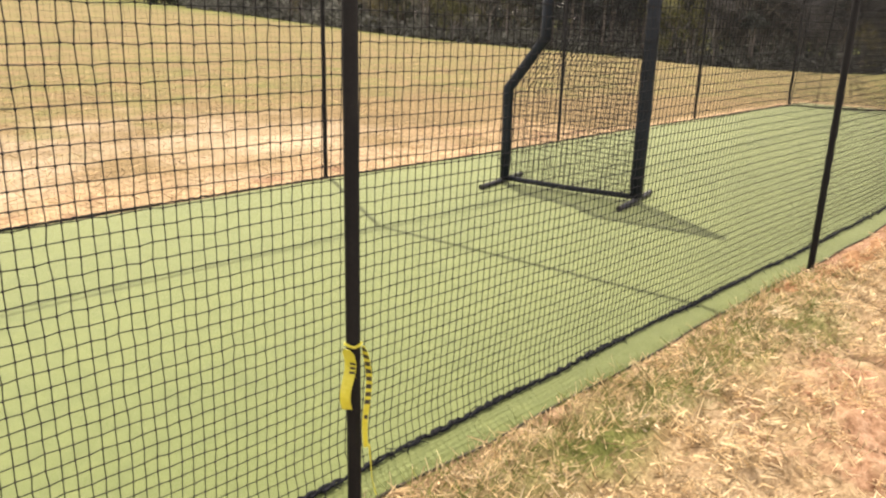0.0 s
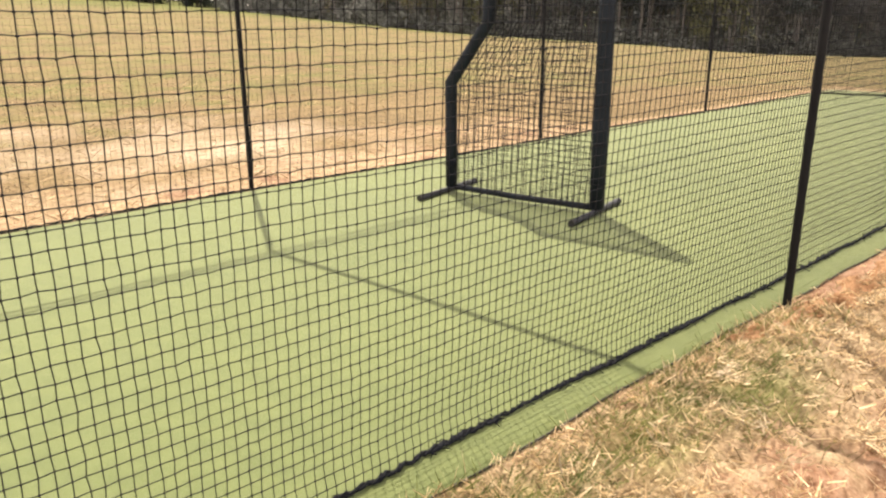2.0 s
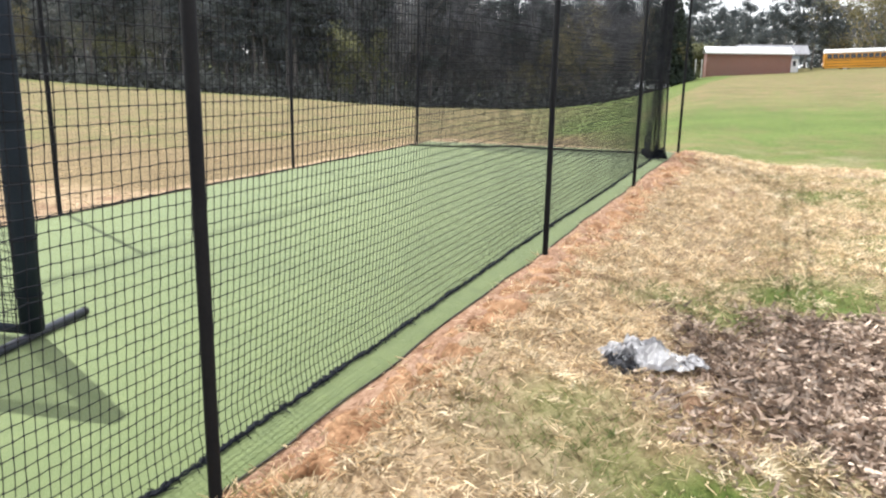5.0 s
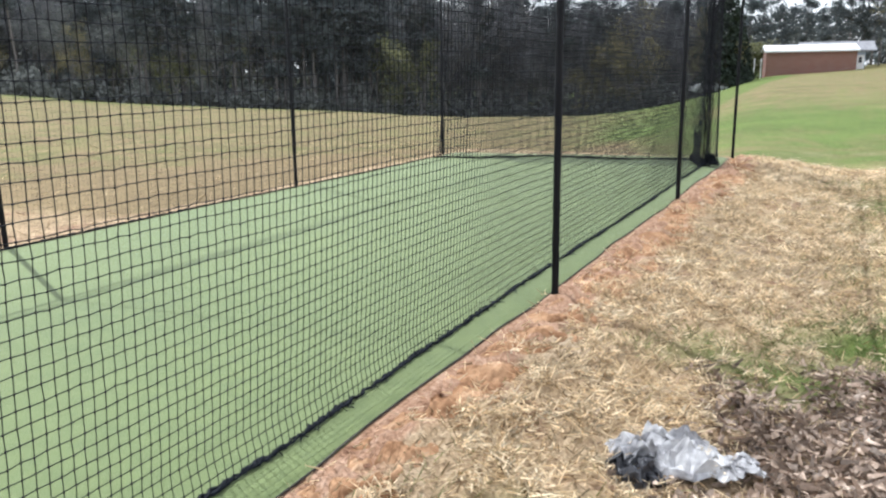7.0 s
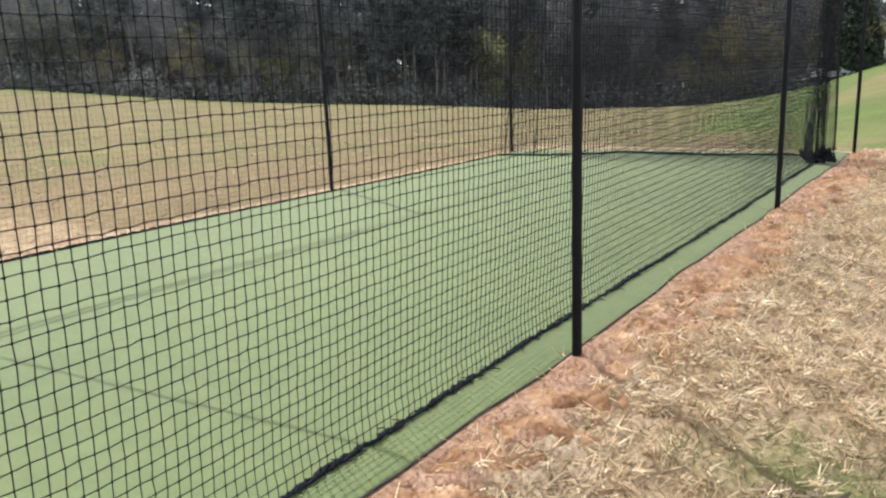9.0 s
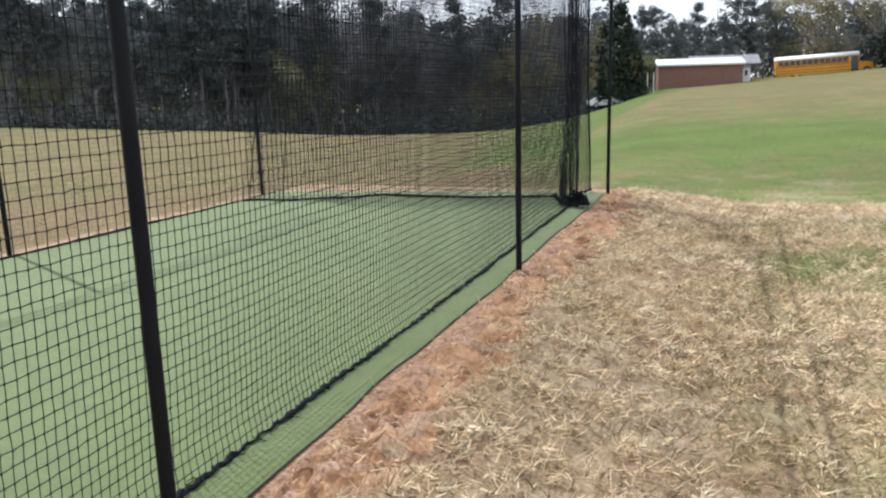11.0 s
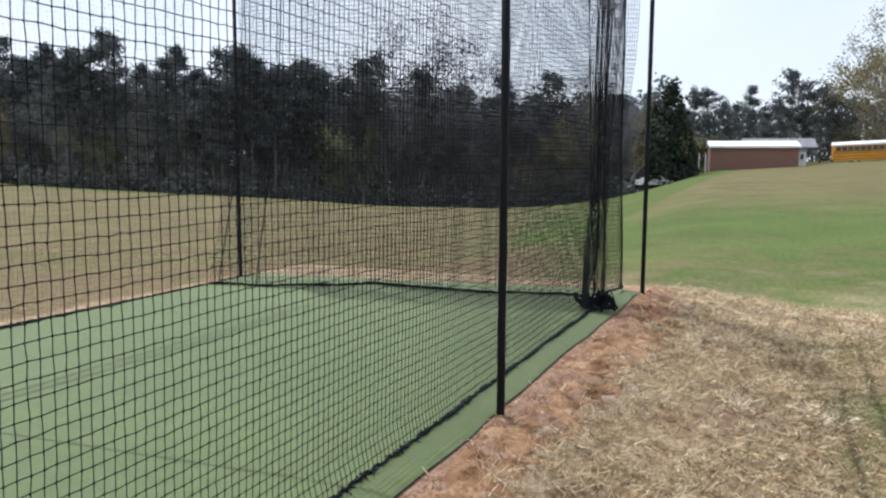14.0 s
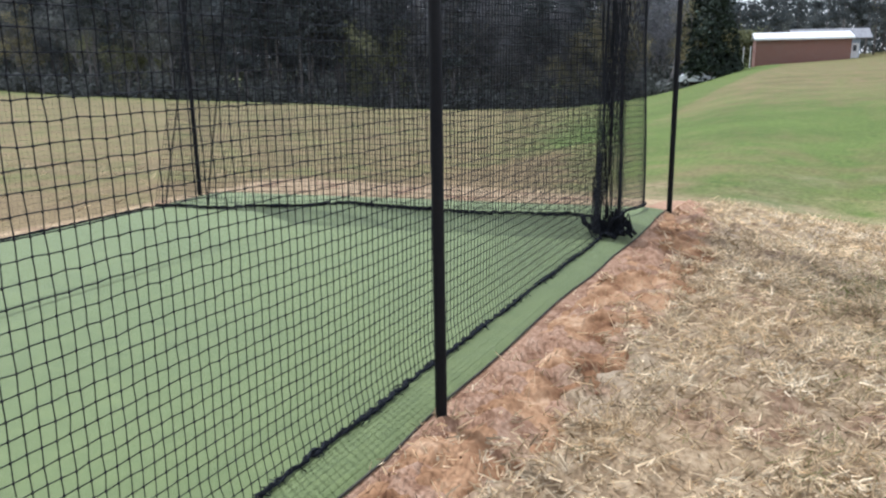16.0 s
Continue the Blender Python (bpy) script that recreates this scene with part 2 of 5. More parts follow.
def brick_material():
    m = bpy.data.materials.new("red_brown_brick")
    m.use_nodes = True
    nt, ln = m.node_tree.nodes, m.node_tree.links
    co, br, no = nt.new("ShaderNodeTexCoord"), nt.new("ShaderNodeTexBrick"), nt.new("ShaderNodeTexNoise")
    mp = nt.new("ShaderNodeMapping")
    mp.inputs["Rotation"].default_value = (radians(90), 0, 0)
    ln.new(co.outputs["Object"], mp.inputs["Vector"]), ln.new(mp.outputs[0], br.inputs["Vector"])
    br.inputs["Scale"].default_value, br.inputs["Brick Width"].default_value, br.inputs["Row Height"].default_value = 1.0, 0.21, 0.075
    br.inputs["Mortar Size"].default_value = 0.006
    br.inputs["Color1"].default_value, br.inputs["Color2"].default_value = (0.20, 0.085, 0.062, 1), (0.27, 0.125, 0.09, 1)
    br.inputs["Mortar"].default_value = (0.33, 0.28, 0.25, 1)
    no.inputs["Scale"].default_value = 0.8
    mx = nt.new("ShaderNodeMixRGB")
    mx.blend_type = "MULTIPLY"
    mx.inputs["Fac"].default_value = 0.35
    ln.new(br.outputs["Color"], mx.inputs["Color1"]), ln.new(no.outputs["Fac"], mx.inputs["Color2"])
    ln.new(mx.outputs[0], nt["Principled BSDF"].inputs["Base Color"])
    nt["Principled BSDF"].inputs["Roughness"].default_value = 0.9
    return m


BRICK = brick_material()


def turf_material():
    """Short artificial grass: fine fibre noise, faint wear and seams across the mat."""
    m = bpy.data.materials.new("green_artificial_turf")
    m.use_nodes = True
    nt, ln = m.node_tree.nodes, m.node_tree.links
    b = nt["Principled BSDF"]
    b.inputs["Roughness"].default_value = 0.8
    b.inputs["Specular IOR Level"].default_value = 0.35
    b.inputs["Sheen Weight"].default_value = 0.12
    b.inputs["Sheen Roughness"].default_value = 0.5
    co = nt.new("ShaderNodeTexCoord")
    broad, mid, fine = (nt.new("ShaderNodeTexNoise") for _ in range(3))
    for n, s, d in ((broad, 0.55, 4), (mid, 9, 4), (fine, 240, 2)):
        n.inputs["Scale"].default_value, n.inputs["Detail"].default_value = s, d
        ln.new(co.outputs["Object"], n.inputs["Vector"])
    ramp = nt.new("ShaderNodeValToRGB")
    e = ramp.color_ramp.elements
    e[0].position, e[0].color = 0.3, (0.079, 0.108, 0.031, 1)
    e[1].position, e[1].color = 0.7, (0.138, 0.172, 0.054, 1)
    a1, a2 = nt.new("ShaderNodeMath"), nt.new("ShaderNodeMath")
    a1.operation = a2.operation = "MULTIPLY_ADD"
    a1.inputs[1].default_value, a2.inputs[1].default_value = 0.35, 0.4
    base = nt.new("ShaderNodeMath")
    base.operation = "MULTIPLY"
    base.inputs[1].default_value = 0.25
    ln.new(fine.outputs["Fac"], base.inputs[0])
    ln.new(broad.outputs["Fac"], a1.inputs[0]), ln.new(base.outputs[0], a1.inputs[2])
    ln.new(mid.outputs["Fac"], a2.inputs[0]), ln.new(a1.outputs[0], a2.inputs[2])
    ln.new(a2.outputs[0], ramp.inputs[0]), ln.new(ramp.outputs[0], b.inputs["Base Color"])
    bp = nt.new("ShaderNodeBump")
    bp.inputs["Strength"].default_value, bp.inputs["Distance"].default_value = 0.5, 0.006
    ln.new(fine.outputs["Fac"], bp.inputs["Height"]), ln.new(bp.outputs[0], b.inputs["Normal"])
    return m


TURF = turf_material()


def ground_material():
    """Dormant straw-coloured grass, with clay, fresh green and bleached straw where the ground's own layers say so."""
    m = bpy.data.materials.new("dormant_field_ground")
    m.use_nodes = True
    nt, ln = m.node_tree.nodes, m.node_tree.links
    b = nt["Principled BSDF"]
    b.inputs["Roughness"].default_value, b.inputs["Specular IOR Level"].default_value = 0.95, 0.15
    co = nt.new("ShaderNodeTexCoord")

    def noise_of(scale, detail, stretch=(1, 1, 1)):
        mp, n = nt.new("ShaderNodeMapping"), nt.new("ShaderNodeTexNoise")
        mp.inputs["Scale"].default_value = stretch
        n.inputs["Scale"].default_value, n.inputs["Detail"].default_value = scale, detail
        ln.new(co.outputs["Object"], mp.inputs["Vector"]), ln.new(mp.outputs[0], n.inputs["Vector"])
        return n.outputs["Fac"]

    def ramp_of(fac, stops):
        r = nt.new("ShaderNodeValToRGB")
        e = r.color_ramp.elements
        while len(e) < len(stops):
            e.new(0.5)
        for k, (p, c) in enumerate(stops):
            e[k].position, e[k].color = p, (*c, 1)
        ln.new(fac, r.inputs[0])
        return r.outputs[0]

    def mixed(fac, a, c):
        x = nt.new("ShaderNodeMixRGB")
        ln.new(fac, x.inputs["Fac"]), ln.new(a, x.inputs["Color1"]), ln.new(c, x.inputs["Color2"])
        return x.outputs[0]

    def summed(a, k, c):
        x = nt.new("ShaderNodeMath")
        x.operation = "MULTIPLY_ADD"
        x.inputs[1].default_value = k
        ln.new(a, x.inputs[0]), ln.new(c, x.inputs[2])
        return x.outputs[0]

    wisps, broad, grain = noise_of(14, 6), noise_of(0.35, 6), noise_of(55, 4)
    speck = summed(wisps, 0.55, summed(grain, 0.45, noise_of(0.0, 0)))
    both = nt.new("ShaderNodeMath")
    both.operation = "SUBTRACT"
    both.inputs[1].default_value = 0.5
    ln.new(speck, both.inputs[0])
    speck = both.outputs[0]
    # low ramp ends: dark soil, plus shade of gaps and pits painted into the colour
    straw = ramp_of(speck, [(0.30, (0.085, 0.054, 0.030)), (0.48, (0.27, 0.192, 0.112)), (0.70, (0.45, 0.35, 0.225))])
    tan = ramp_of(speck, [(0.30, (0.089, 0.064, 0.034)), (0.52, (0.157, 0.115, 0.057)), (0.72, (0.210, 0.161, 0.086))])
    pale = ramp_of(speck, [(0.30, (0.170, 0.122, 0.075)), (0.5, (0.307, 0.244, 0.168)), (0.7, (0.381, 0.325, 0.249))])
    green = ramp_of(speck, [(0.30, (0.032, 0.052, 0.012)), (0.5, (0.078, 0.108, 0.023)), (0.72, (0.145, 0.168, 0.046))])
    # clay's dark end also paints in shade, in the hollows of the bump
    clay = ramp_of(speck, [(0.30, (0.10, 0.045, 0.024)), (0.46, (0.26, 0.152, 0.093)), (0.72, (0.43, 0.295, 0.205))])

    def layer(name):
        at = nt.new("ShaderNodeAttribute")
        at.attribute_name = name
        return at.outputs["Fac"]

    def edged(name, rough_edge, lo=0.92, hi=1.22):
        """The layer's weight, its border broken up by noise."""
        s = summed(noise_of(rough_edge, 5), 1.1, layer(name))
        r = nt.new("ShaderNodeMapRange")
        r.inputs["From Min"].default_value, r.inputs["From Max"].default_value = lo, hi
        ln.new(s, r.inputs["Value"])
        return r.outputs[0]

    earth = ramp_of(speck, [(0.30, (0.075, 0.040, 0.024)), (0.5, (0.205, 0.124, 0.075)), (0.72, (0.36, 0.25, 0.165))])
    worn = ramp_of(noise_of(2.3, 6), [(0.54, (0, 0, 0)), (0.66, (1, 1, 1))])
    straw = mixed(worn, straw, earth)
    c = mixed(edged("far_field", 0.6), straw, tan)
    c = mixed(edged("bleached", 0.9, 0.86, 1.26), c, pale)
    c = mixed(edged("fresh", 1.3, 0.82, 1.42), c, green)
    c = mixed(edged("clay", 5.0), c, clay)
    tint = nt.new("ShaderNodeMixRGB")
    tint.blend_type = "OVERLAY"
    tint.inputs["Fac"].default_value = 0.35
    ln.new(c, tint.inputs["Color1"]), ln.new(broad, tint.inputs["Color2"])
    ln.new(tint.outputs[0], b.inputs["Base Color"])
    bp = nt.new("ShaderNodeBump")
    bp.inputs["Strength"].default_value, bp.inputs["Distance"].default_value = 0.7, 0.03
    ln.new(speck, bp.inputs["Height"]), ln.new(bp.outputs[0], b.inputs["Normal"])
    return m


GROUND = ground_material()


# ---- the ground: one sheet that falls to the woods and rises to the school hill ----
HUB = (1.4, 2.5)
# azimuth to the left of +y in degrees, height of the field's far edge in metres
RISE = [(-180, 1.0), (-60, 1.9), (-12, 2.5), (-8.4, 1.9), (-2.7, 1.22), (-0.5, 0.88), (2.1, 0.6), (5, 0.3), (6.6, -0.35), (8.2, -1.3), (10.5, -2.5),
        (13, -3.5), (18, -4.5), (28, -4.4), (36, -3.3), (42, -2.7), (52, -1.5), (64, 1.0), (72, 2.1), (81, 3.1), (120, 3.0), (180, 1.0)]
EDGE = 100.0
# the path-side posts of the cage, each set in a low collar of earth
NEAR_Y = [-8.1, -4.05, 0.0, 3.96, 7.9, 12.26]


def smooth01(v):
    v = np.clip(v, 0, 1)
    return v * v * (3 - 2 * v)


def clumps(x, y, size, seed=0.0):
    """Smooth lumps about that many metres across, from 0 to 1."""
    u, v = np.asarray(x, float) / size, np.asarray(y, float) / size
    i, j = np.floor(u), np.floor(v)
    fu, fv = smooth01(u - i), smooth01(v - j)

    def corner(a, b):
        h = np.sin(a * 127.1 + b * 311.7 + seed * 17.3) * 43758.5453
        return h - np.floor(h)
    return (corner(i, j) * (1 - fu) + corner(i + 1, j) * fu) * (1 - fv) + (corner(i, j + 1) * (1 - fu) + corner(i + 1, j + 1) * fu) * fv


def tuft(x, y):
    """How thick the matted straw lies: clumps of two sizes, from 0 to 1."""
    return smooth01((0.55 * clumps(x, y, 0.17, 1) + 0.45 * clumps(x + 0.3 * y, y, 0.085, 2) - 0.26) / 0.48)


def ground_z(x, y):
    """Height of the ground, for numbers or arrays."""
    x, y = np.asarray(x, float), np.asarray(y, float)
    dx, dy = x - HUB[0], y - HUB[1]
    r, az = np.hypot(dx, dy), np.degrees(np.arctan2(-dx, dy))
    z_edge = np.interp(az, [a for a, _ in RISE], [z for _, z in RISE])
    # the levelled pad of the cage, then the slope
    out = np.maximum(np.maximum(-5.6 - x, x - 1.2), np.maximum(y - 12.2, -12 - y))
    away = np.clip((r - 9) / (EDGE - 9), 0, 1.6)
    z = z_edge * (0.75 * away + 0.25 * away ** 2) * smooth01(out / 6)
    z = z - 0.16 * smooth01((x - 0.1) / 1.6) * (1 - smooth01((r - 10) / 30))
    z = z - 0.35 * smooth01((y - 12.4) / 3.5) * (1 - smooth01((r - 22) / 40))
    z = z + 0.05 * np.sin(x * 0.31 + 1) * np.sin(y * 0.23) * smooth01((r - 12) / 10)
    lumps = 0.012 * np.sin(x * 7.1 + 2 * np.sin(y * 3.3)) * np.sin(y * 6.3 + np.sin(x * 4.1))
    mat = smooth01((x - 0.06) / 0.2) * (1 - smooth01((x - 2.6) / 0.9)) * smooth01((y + 6.5) / 0.5) * (1 - smooth01((y - 12.6) / 0.8))
    z = z + (0.034 * tuft(x, y) + 0.03 * clumps(x, y, 0.5, 4) - 0.03) * mat
    for py in NEAR_Y[1:]:
        z = z + 0.03 * np.exp(-((x - 0.01) ** 2 + (y - py) ** 2) / 0.13 ** 2)
    return z + lumps * (np.abs(x - 3.5) < 3.42) * smooth01((x - 0.05) / 0.3) - 0.03


def patchy(x, y, f=1.0):
    return 0.5 + 0.25 * np.sin(x * 3.1 * f + 2 * np.sin(y * 1.7 * f)) + 0.25 * np.sin(y * 2.6 * f + 1.5 * np.sin(x * 2.2 * f))


def clay_weight(x, y):
    wide = np.interp(y, [-6, -1, 1, 3.5, 5, 7, 9, 12, 13.0, 13.6], [0.01, 0.03, 0.1, 0.27, 0.33, 0.34, 0.42, 0.46, 0.2, 0.0])
    near = 1 - smooth01((x + 0.02) / (2 * wide + 1e-6))
    scar = 0.80 * np.exp(-(((x - 1.05) / 0.62) ** 2 + ((y + 1.45) / 1.5) ** 2)) * (0.7 + 0.4 * clumps(x, y, 0.35, 7))
    near = near * smooth01((y + 1.8) / 2.5)
    return np.where(x > -0.3, np.maximum(near, scar), 0.0) * (y < 14)


def fresh_weight(x, y):
    def blob(cx, cy, rx, ry, w):
        return w * np.exp(-(((x - cx) / rx) ** 2 + ((y - cy) / ry) ** 2))
    g = blob(0.75, 1.35, 0.5, 0.65, 0.62) + blob(1.5, 0.9, 0.6, 0.45, 0.55) + blob(1.1, 3.55, 0.7, 0.3, 0.62) + blob(1.9, 4.2, 0.8, 0.45, 0.6)
    g = g + blob(0.22, -2.6, 0.30, 2.0, 0.66) + blob(1.6, -2.6, 0.45, 0.6, 0.62) + blob(0.4, -0.9, 0.3, 0.5, 0.4) + blob(2.1, -1.6, 0.5, 0.5, 0.5)
    g = g + blob(3.2, 6.5, 1.6, 2.5, 0.30) + blob(1.9, 9.3, 0.7, 1.0, 0.2) + blob(3.5, 11, 2.0, 1.0, 0.34)
    g = g + np.where((x > 0.6) & (x < 6) & (y > -6) & (y < 12), (0.24 * patchy(x, y, 0.9) + 0.26 * clumps(x, y, 0.9, 12)) * smooth01((x - 0.6) / 1.4), 0)
    dx, dy = x - HUB[0], y - HUB[1]
    r, az = np.hypot(dx, dy), np.degrees(np.arctan2(-dx, dy))
    hill = np.interp(r, [10.3, 11.8, 15, 20, 24, 28, 33, 45, 60, 75, 100], [0, 0.55, 0.68, 0.78, 0.96, 0.86, 0.62, 0.46, 0.44, 0.46, 0.50])
    g = g + hill * (1 - smooth01((az - 10) / 12)) * (y > 8)
    left = np.interp(r, [9, 13, 17, 22, 30, 110], [0.1, 0.42, 0.4, 0.38, 0.4, 0.4])
    rim = 0.30 * smooth01((r - 60) / 35) * smooth01((az - 10) / 6)
    return g + np.where(x < -5, left + rim, 0) + np.where((x >= -5) & (y > 12.5), rim * 0.8, 0)


def pale_weight(x, y):
    side = np.where(x < -4.7, np.interp(-x, [4.7, 5.2, 6.5, 9.0, 11, 15], [0.34, 0.50, 0.54, 0.44, 0.2, 0.05]) * (0.55 + 0.9 * clumps(x * 1.2, y * 0.7, 1.3, 9)) * (1 - 0.9 * smooth01((y - 1) / 4)), 0)
    right = np.where(x > 0.2, 0.34 + 0.25 * np.exp(-((y - 12.6) / 1.2) ** 2), 0) * (np.hypot(x, y - 5) < 14)
    return side + right


def axis(fine_lo, fine_hi, step, lo, hi, grow=1.17):
    mid = list(np.arange(fine_lo, fine_hi + step / 2, step))
    out, s, p = [], step, fine_hi
    while p < hi:
        s *= grow
        p += s
        out.append(p)
    back, s, p = [], step, fine_lo
    while p > lo:
        s *= grow
        p -= s
        back.append(p)
    return np.array(back[::-1] + mid + out)


def build_ground():
    xs, ys = axis(-0.1, 3.2, 0.038, -1200, 1200, 1.12), axis(-5.6, 13.4, 0.05, -1200, 1200, 1.1)
    gx, gy = np.meshgrid(xs, ys)
    z = ground_z(gx, gy)
    rng = np.random.RandomState(4)
    cw = clay_weight(gx, gy)
    bumps = sum(rng.rand() * np.sin(gx * f + rng.rand() * 9 + 2 * np.sin(gy * f * 0.6)) * np.sin(gy * f * 0.9 + rng.rand() * 9) for f in (9, 14, 23, 37))
    z = z + 0.034 * bumps * np.clip(cw, 0, 1) * (gx > -0.02) + 0.008 * rng.randn(*gx.shape) * (np.abs(gx - 2) < 2.2) * (gx > 0.05) * (np.abs(gy - 4) < 10.5)
    z = np.where((gx > -4.9) & (gx < -0.03) & (gy > -12) & (gy < 12.5), np.minimum(z, -0.03), z)
    nx, ny = len(xs), len(ys)
    co = np.stack([gx, gy, z], -1).reshape(-1, 3)
    k = (np.arange(ny - 1)[:, None] * nx + np.arange(nx - 1)[None]).ravel()
    faces = np.stack([k, k + 1, k + nx + 1, k + nx], -1)
    me = mesh_of("ground", co.tolist(), faces.tolist(), GROUND, True)
    r = np.hypot(gx - HUB[0], gy - HUB[1])
    layers = {"clay": cw, "fresh": fresh_weight(gx, gy), "bleached": pale_weight(gx, gy), "far_field": np.where(gx < -4.6, np.maximum(0.45 + 0.55 * smooth01((-gx - 5) / 4), smooth01((gy - 2.5) / 4)), smooth01((r - 11) / 6))}
    for name, w in layers.items():
        at = me.attributes.new(name, "FLOAT", "POINT")
        at.data.foreach_set("value", np.ascontiguousarray(w, dtype=np.float32).ravel())
    tagged(new("ground", me), "dormant straw-coloured grass field with red clay and green patches", "ground", kind="structure")


build_ground()


# ---- the turf mat ----
def build_turf():
    xs = np.array([-4.57, -4.52, -3.5, -2.5, -1.5, -0.5, -0.25, -0.185, -0.12, -0.068])
    ys = np.arange(-12, 12.01, 0.25)
    edge = lambda y: 0.012 * math.sin(y * 1.9) + 0.008 * math.sin(y * 5.3)
    top, s = [], Shape()
    n = len(xs)
    for j, y in enumerate(ys):
        for i, x in enumerate(xs):
            w = edge(y) * (1 if i >= n - 3 else 0) + (edge(y + 7) if i <= 1 else 0)
            end = (-0.3 + 0.8 * (x + 4.57) / 4.49) * smooth01((y - 6) / 6)
            lip = {0: -0.02, n - 3: -0.004, n - 2: -0.012, n - 1: -0.026}.get(i, 0.0)
            s.v.append((x + w, y + end, lip + 0.0))
    for j in range(len(ys) - 1):
        for i in range(n - 1):
            a = j * n + i
            s.f.append((a, a + 1, a + n + 1, a + n))
    ob = part("turf_mat", s, TURF)
    tagged(ob, "green artificial turf mat covering the batting cage floor", "turf", kind="structure")
    for x0, side in ((-0.071, 1), (-4.567, 0)):
        h = Shape()
        h.tube([(x0 + edge(y + 7 * (1 - side)) + 0.004 * math.sin(y * 17), y + (-0.3 + 0.8 * side) * float(smooth01((y - 6) / 6)), -0.022 if side else -0.006) for y in ys], 0.005, 5)
        part("hem", h, TURF_HEM, ob, "dark frayed hem along the turf's edge")


build_turf()

# ---- posts and cross pipes of the cage ----
POST_H = 3.85
FAR_Y = [-4.6, -0.58, 3.47, 7.45, 11.6]
FAR_X = -4.745


def post_mesh():
    s = Shape()
    s.tube([(0, 0, -0.4), (0, 0, 0.02), (0, 0, POST_H)], 0.0225, 14)
    return s


def build_posts():
    pole = thing("cage_post", "black painted round steel post set in the red clay", "post", "posts of the batting cage", pose(0, NEAR_Y[0], 0))
    part("pipe", post_mesh(), BLACK_PAINT, pole, smooth=True)
    part("cap", Shape().tube([(0, 0, POST_H - 0.02), (0, 0, POST_H + 0.015), (0, 0, POST_H + 0.03)], [0.027, 0.027, 0.012], 14), BLACK_PAINT, pole)
    part("eye_bolt", Shape().tube([(-0.02, 0, POST_H - 0.06), (-0.07, 0, POST_H - 0.06)], 0.006, 6), CABLE, pole)
    for y in NEAR_Y[1:]:
        copy_thing(pole, pose(0.035 if y == NEAR_Y[1] else 0.0, y, 0))
    for y in FAR_Y:
        ob = copy_thing(pole, pose(FAR_X, y, float(0), 0, 0, 180))
        ob["label"] = "black painted round steel post along the field side"
    for far, near in zip(FAR_Y, NEAR_Y[1:]):
        c = thing("cross_pipe", "black steel pipe spanning the cage overhead", "pipe", "pipes across the cage")
        part("pipe", Shape().tube([(FAR_X, far, POST_H - 0.03), (0, near, POST_H - 0.03)], 0.026 if near < 1 else 0.008, 10), BLACK_PAINT, c)
    for x, ys in ((-0.03, NEAR_Y), (FAR_X + 0.03, FAR_Y)):
        pts = []
        for a, b in zip(ys, ys[1:]):
            for k in range(8):
                u = k / 8
                pts.append((x, a + (b - a) * u, POST_H - 0.06 - 0.12 * u * (1 - u)))
        pts.append((x, ys[-1], POST_H - 0.06))
        tagged(part("support_cable", Shape().tube(pts, 0.013, 6), CABLE), "taut steel cable along the tops of the posts", "cable", "cables of the cage")
    tagged(part("support_cable", Shape().tube([(FAR_X, FAR_Y[-1], POST_H - 0.06), (0, NEAR_Y[-1], POST_H - 0.06)], 0.006, 6), CABLE), "taut steel cable across the cage's far end", "cable", "cables of the cage")


build_posts()

# ---- nets: every strand is a thin prism, knotted where strands cross ----
CELL = 0.046


def strands(grid, radius, verts, faces):
    """Strands along the first axis of an (n, m, 3) grid of knots."""
    n, m, _ = grid.shape
    d = np.empty_like(grid)
    d[1:-1], d[0], d[-1] = grid[2:] - grid[:-2], grid[1] - grid[0], grid[-1] - grid[-2]
    d /= np.linalg.norm(d, axis=-1, keepdims=True) + 1e-9
    ref = np.where(np.abs(d[..., 2:3]) > 0.8, np.array([[[0.6, 0.8, 0.0]]]), np.array([[[0.0, 0.0, 1.0]]]))
    u = np.cross(d, ref)
    u /= np.linalg.norm(u, axis=-1, keepdims=True) + 1e-9
    w = np.cross(d, u)
    ring = np.stack([grid + radius * (u * math.cos(a) + w * math.sin(a)) for a in (0.5, 0.5 + 2.094, 0.5 + 4.189)], 2)
    base = sum(len(v) for v in verts)
    verts.append(ring.reshape(-1, 3))
    idx = base + np.arange(n * m * 3).reshape(n, m, 3)
    for s in range(3):
        t = (s + 1) % 3
        faces.append(np.stack([idx[:-1, :, s], idx[:-1, :, t], idx[1:, :, t], idx[1:, :, s]], -1).reshape(-1, 4))


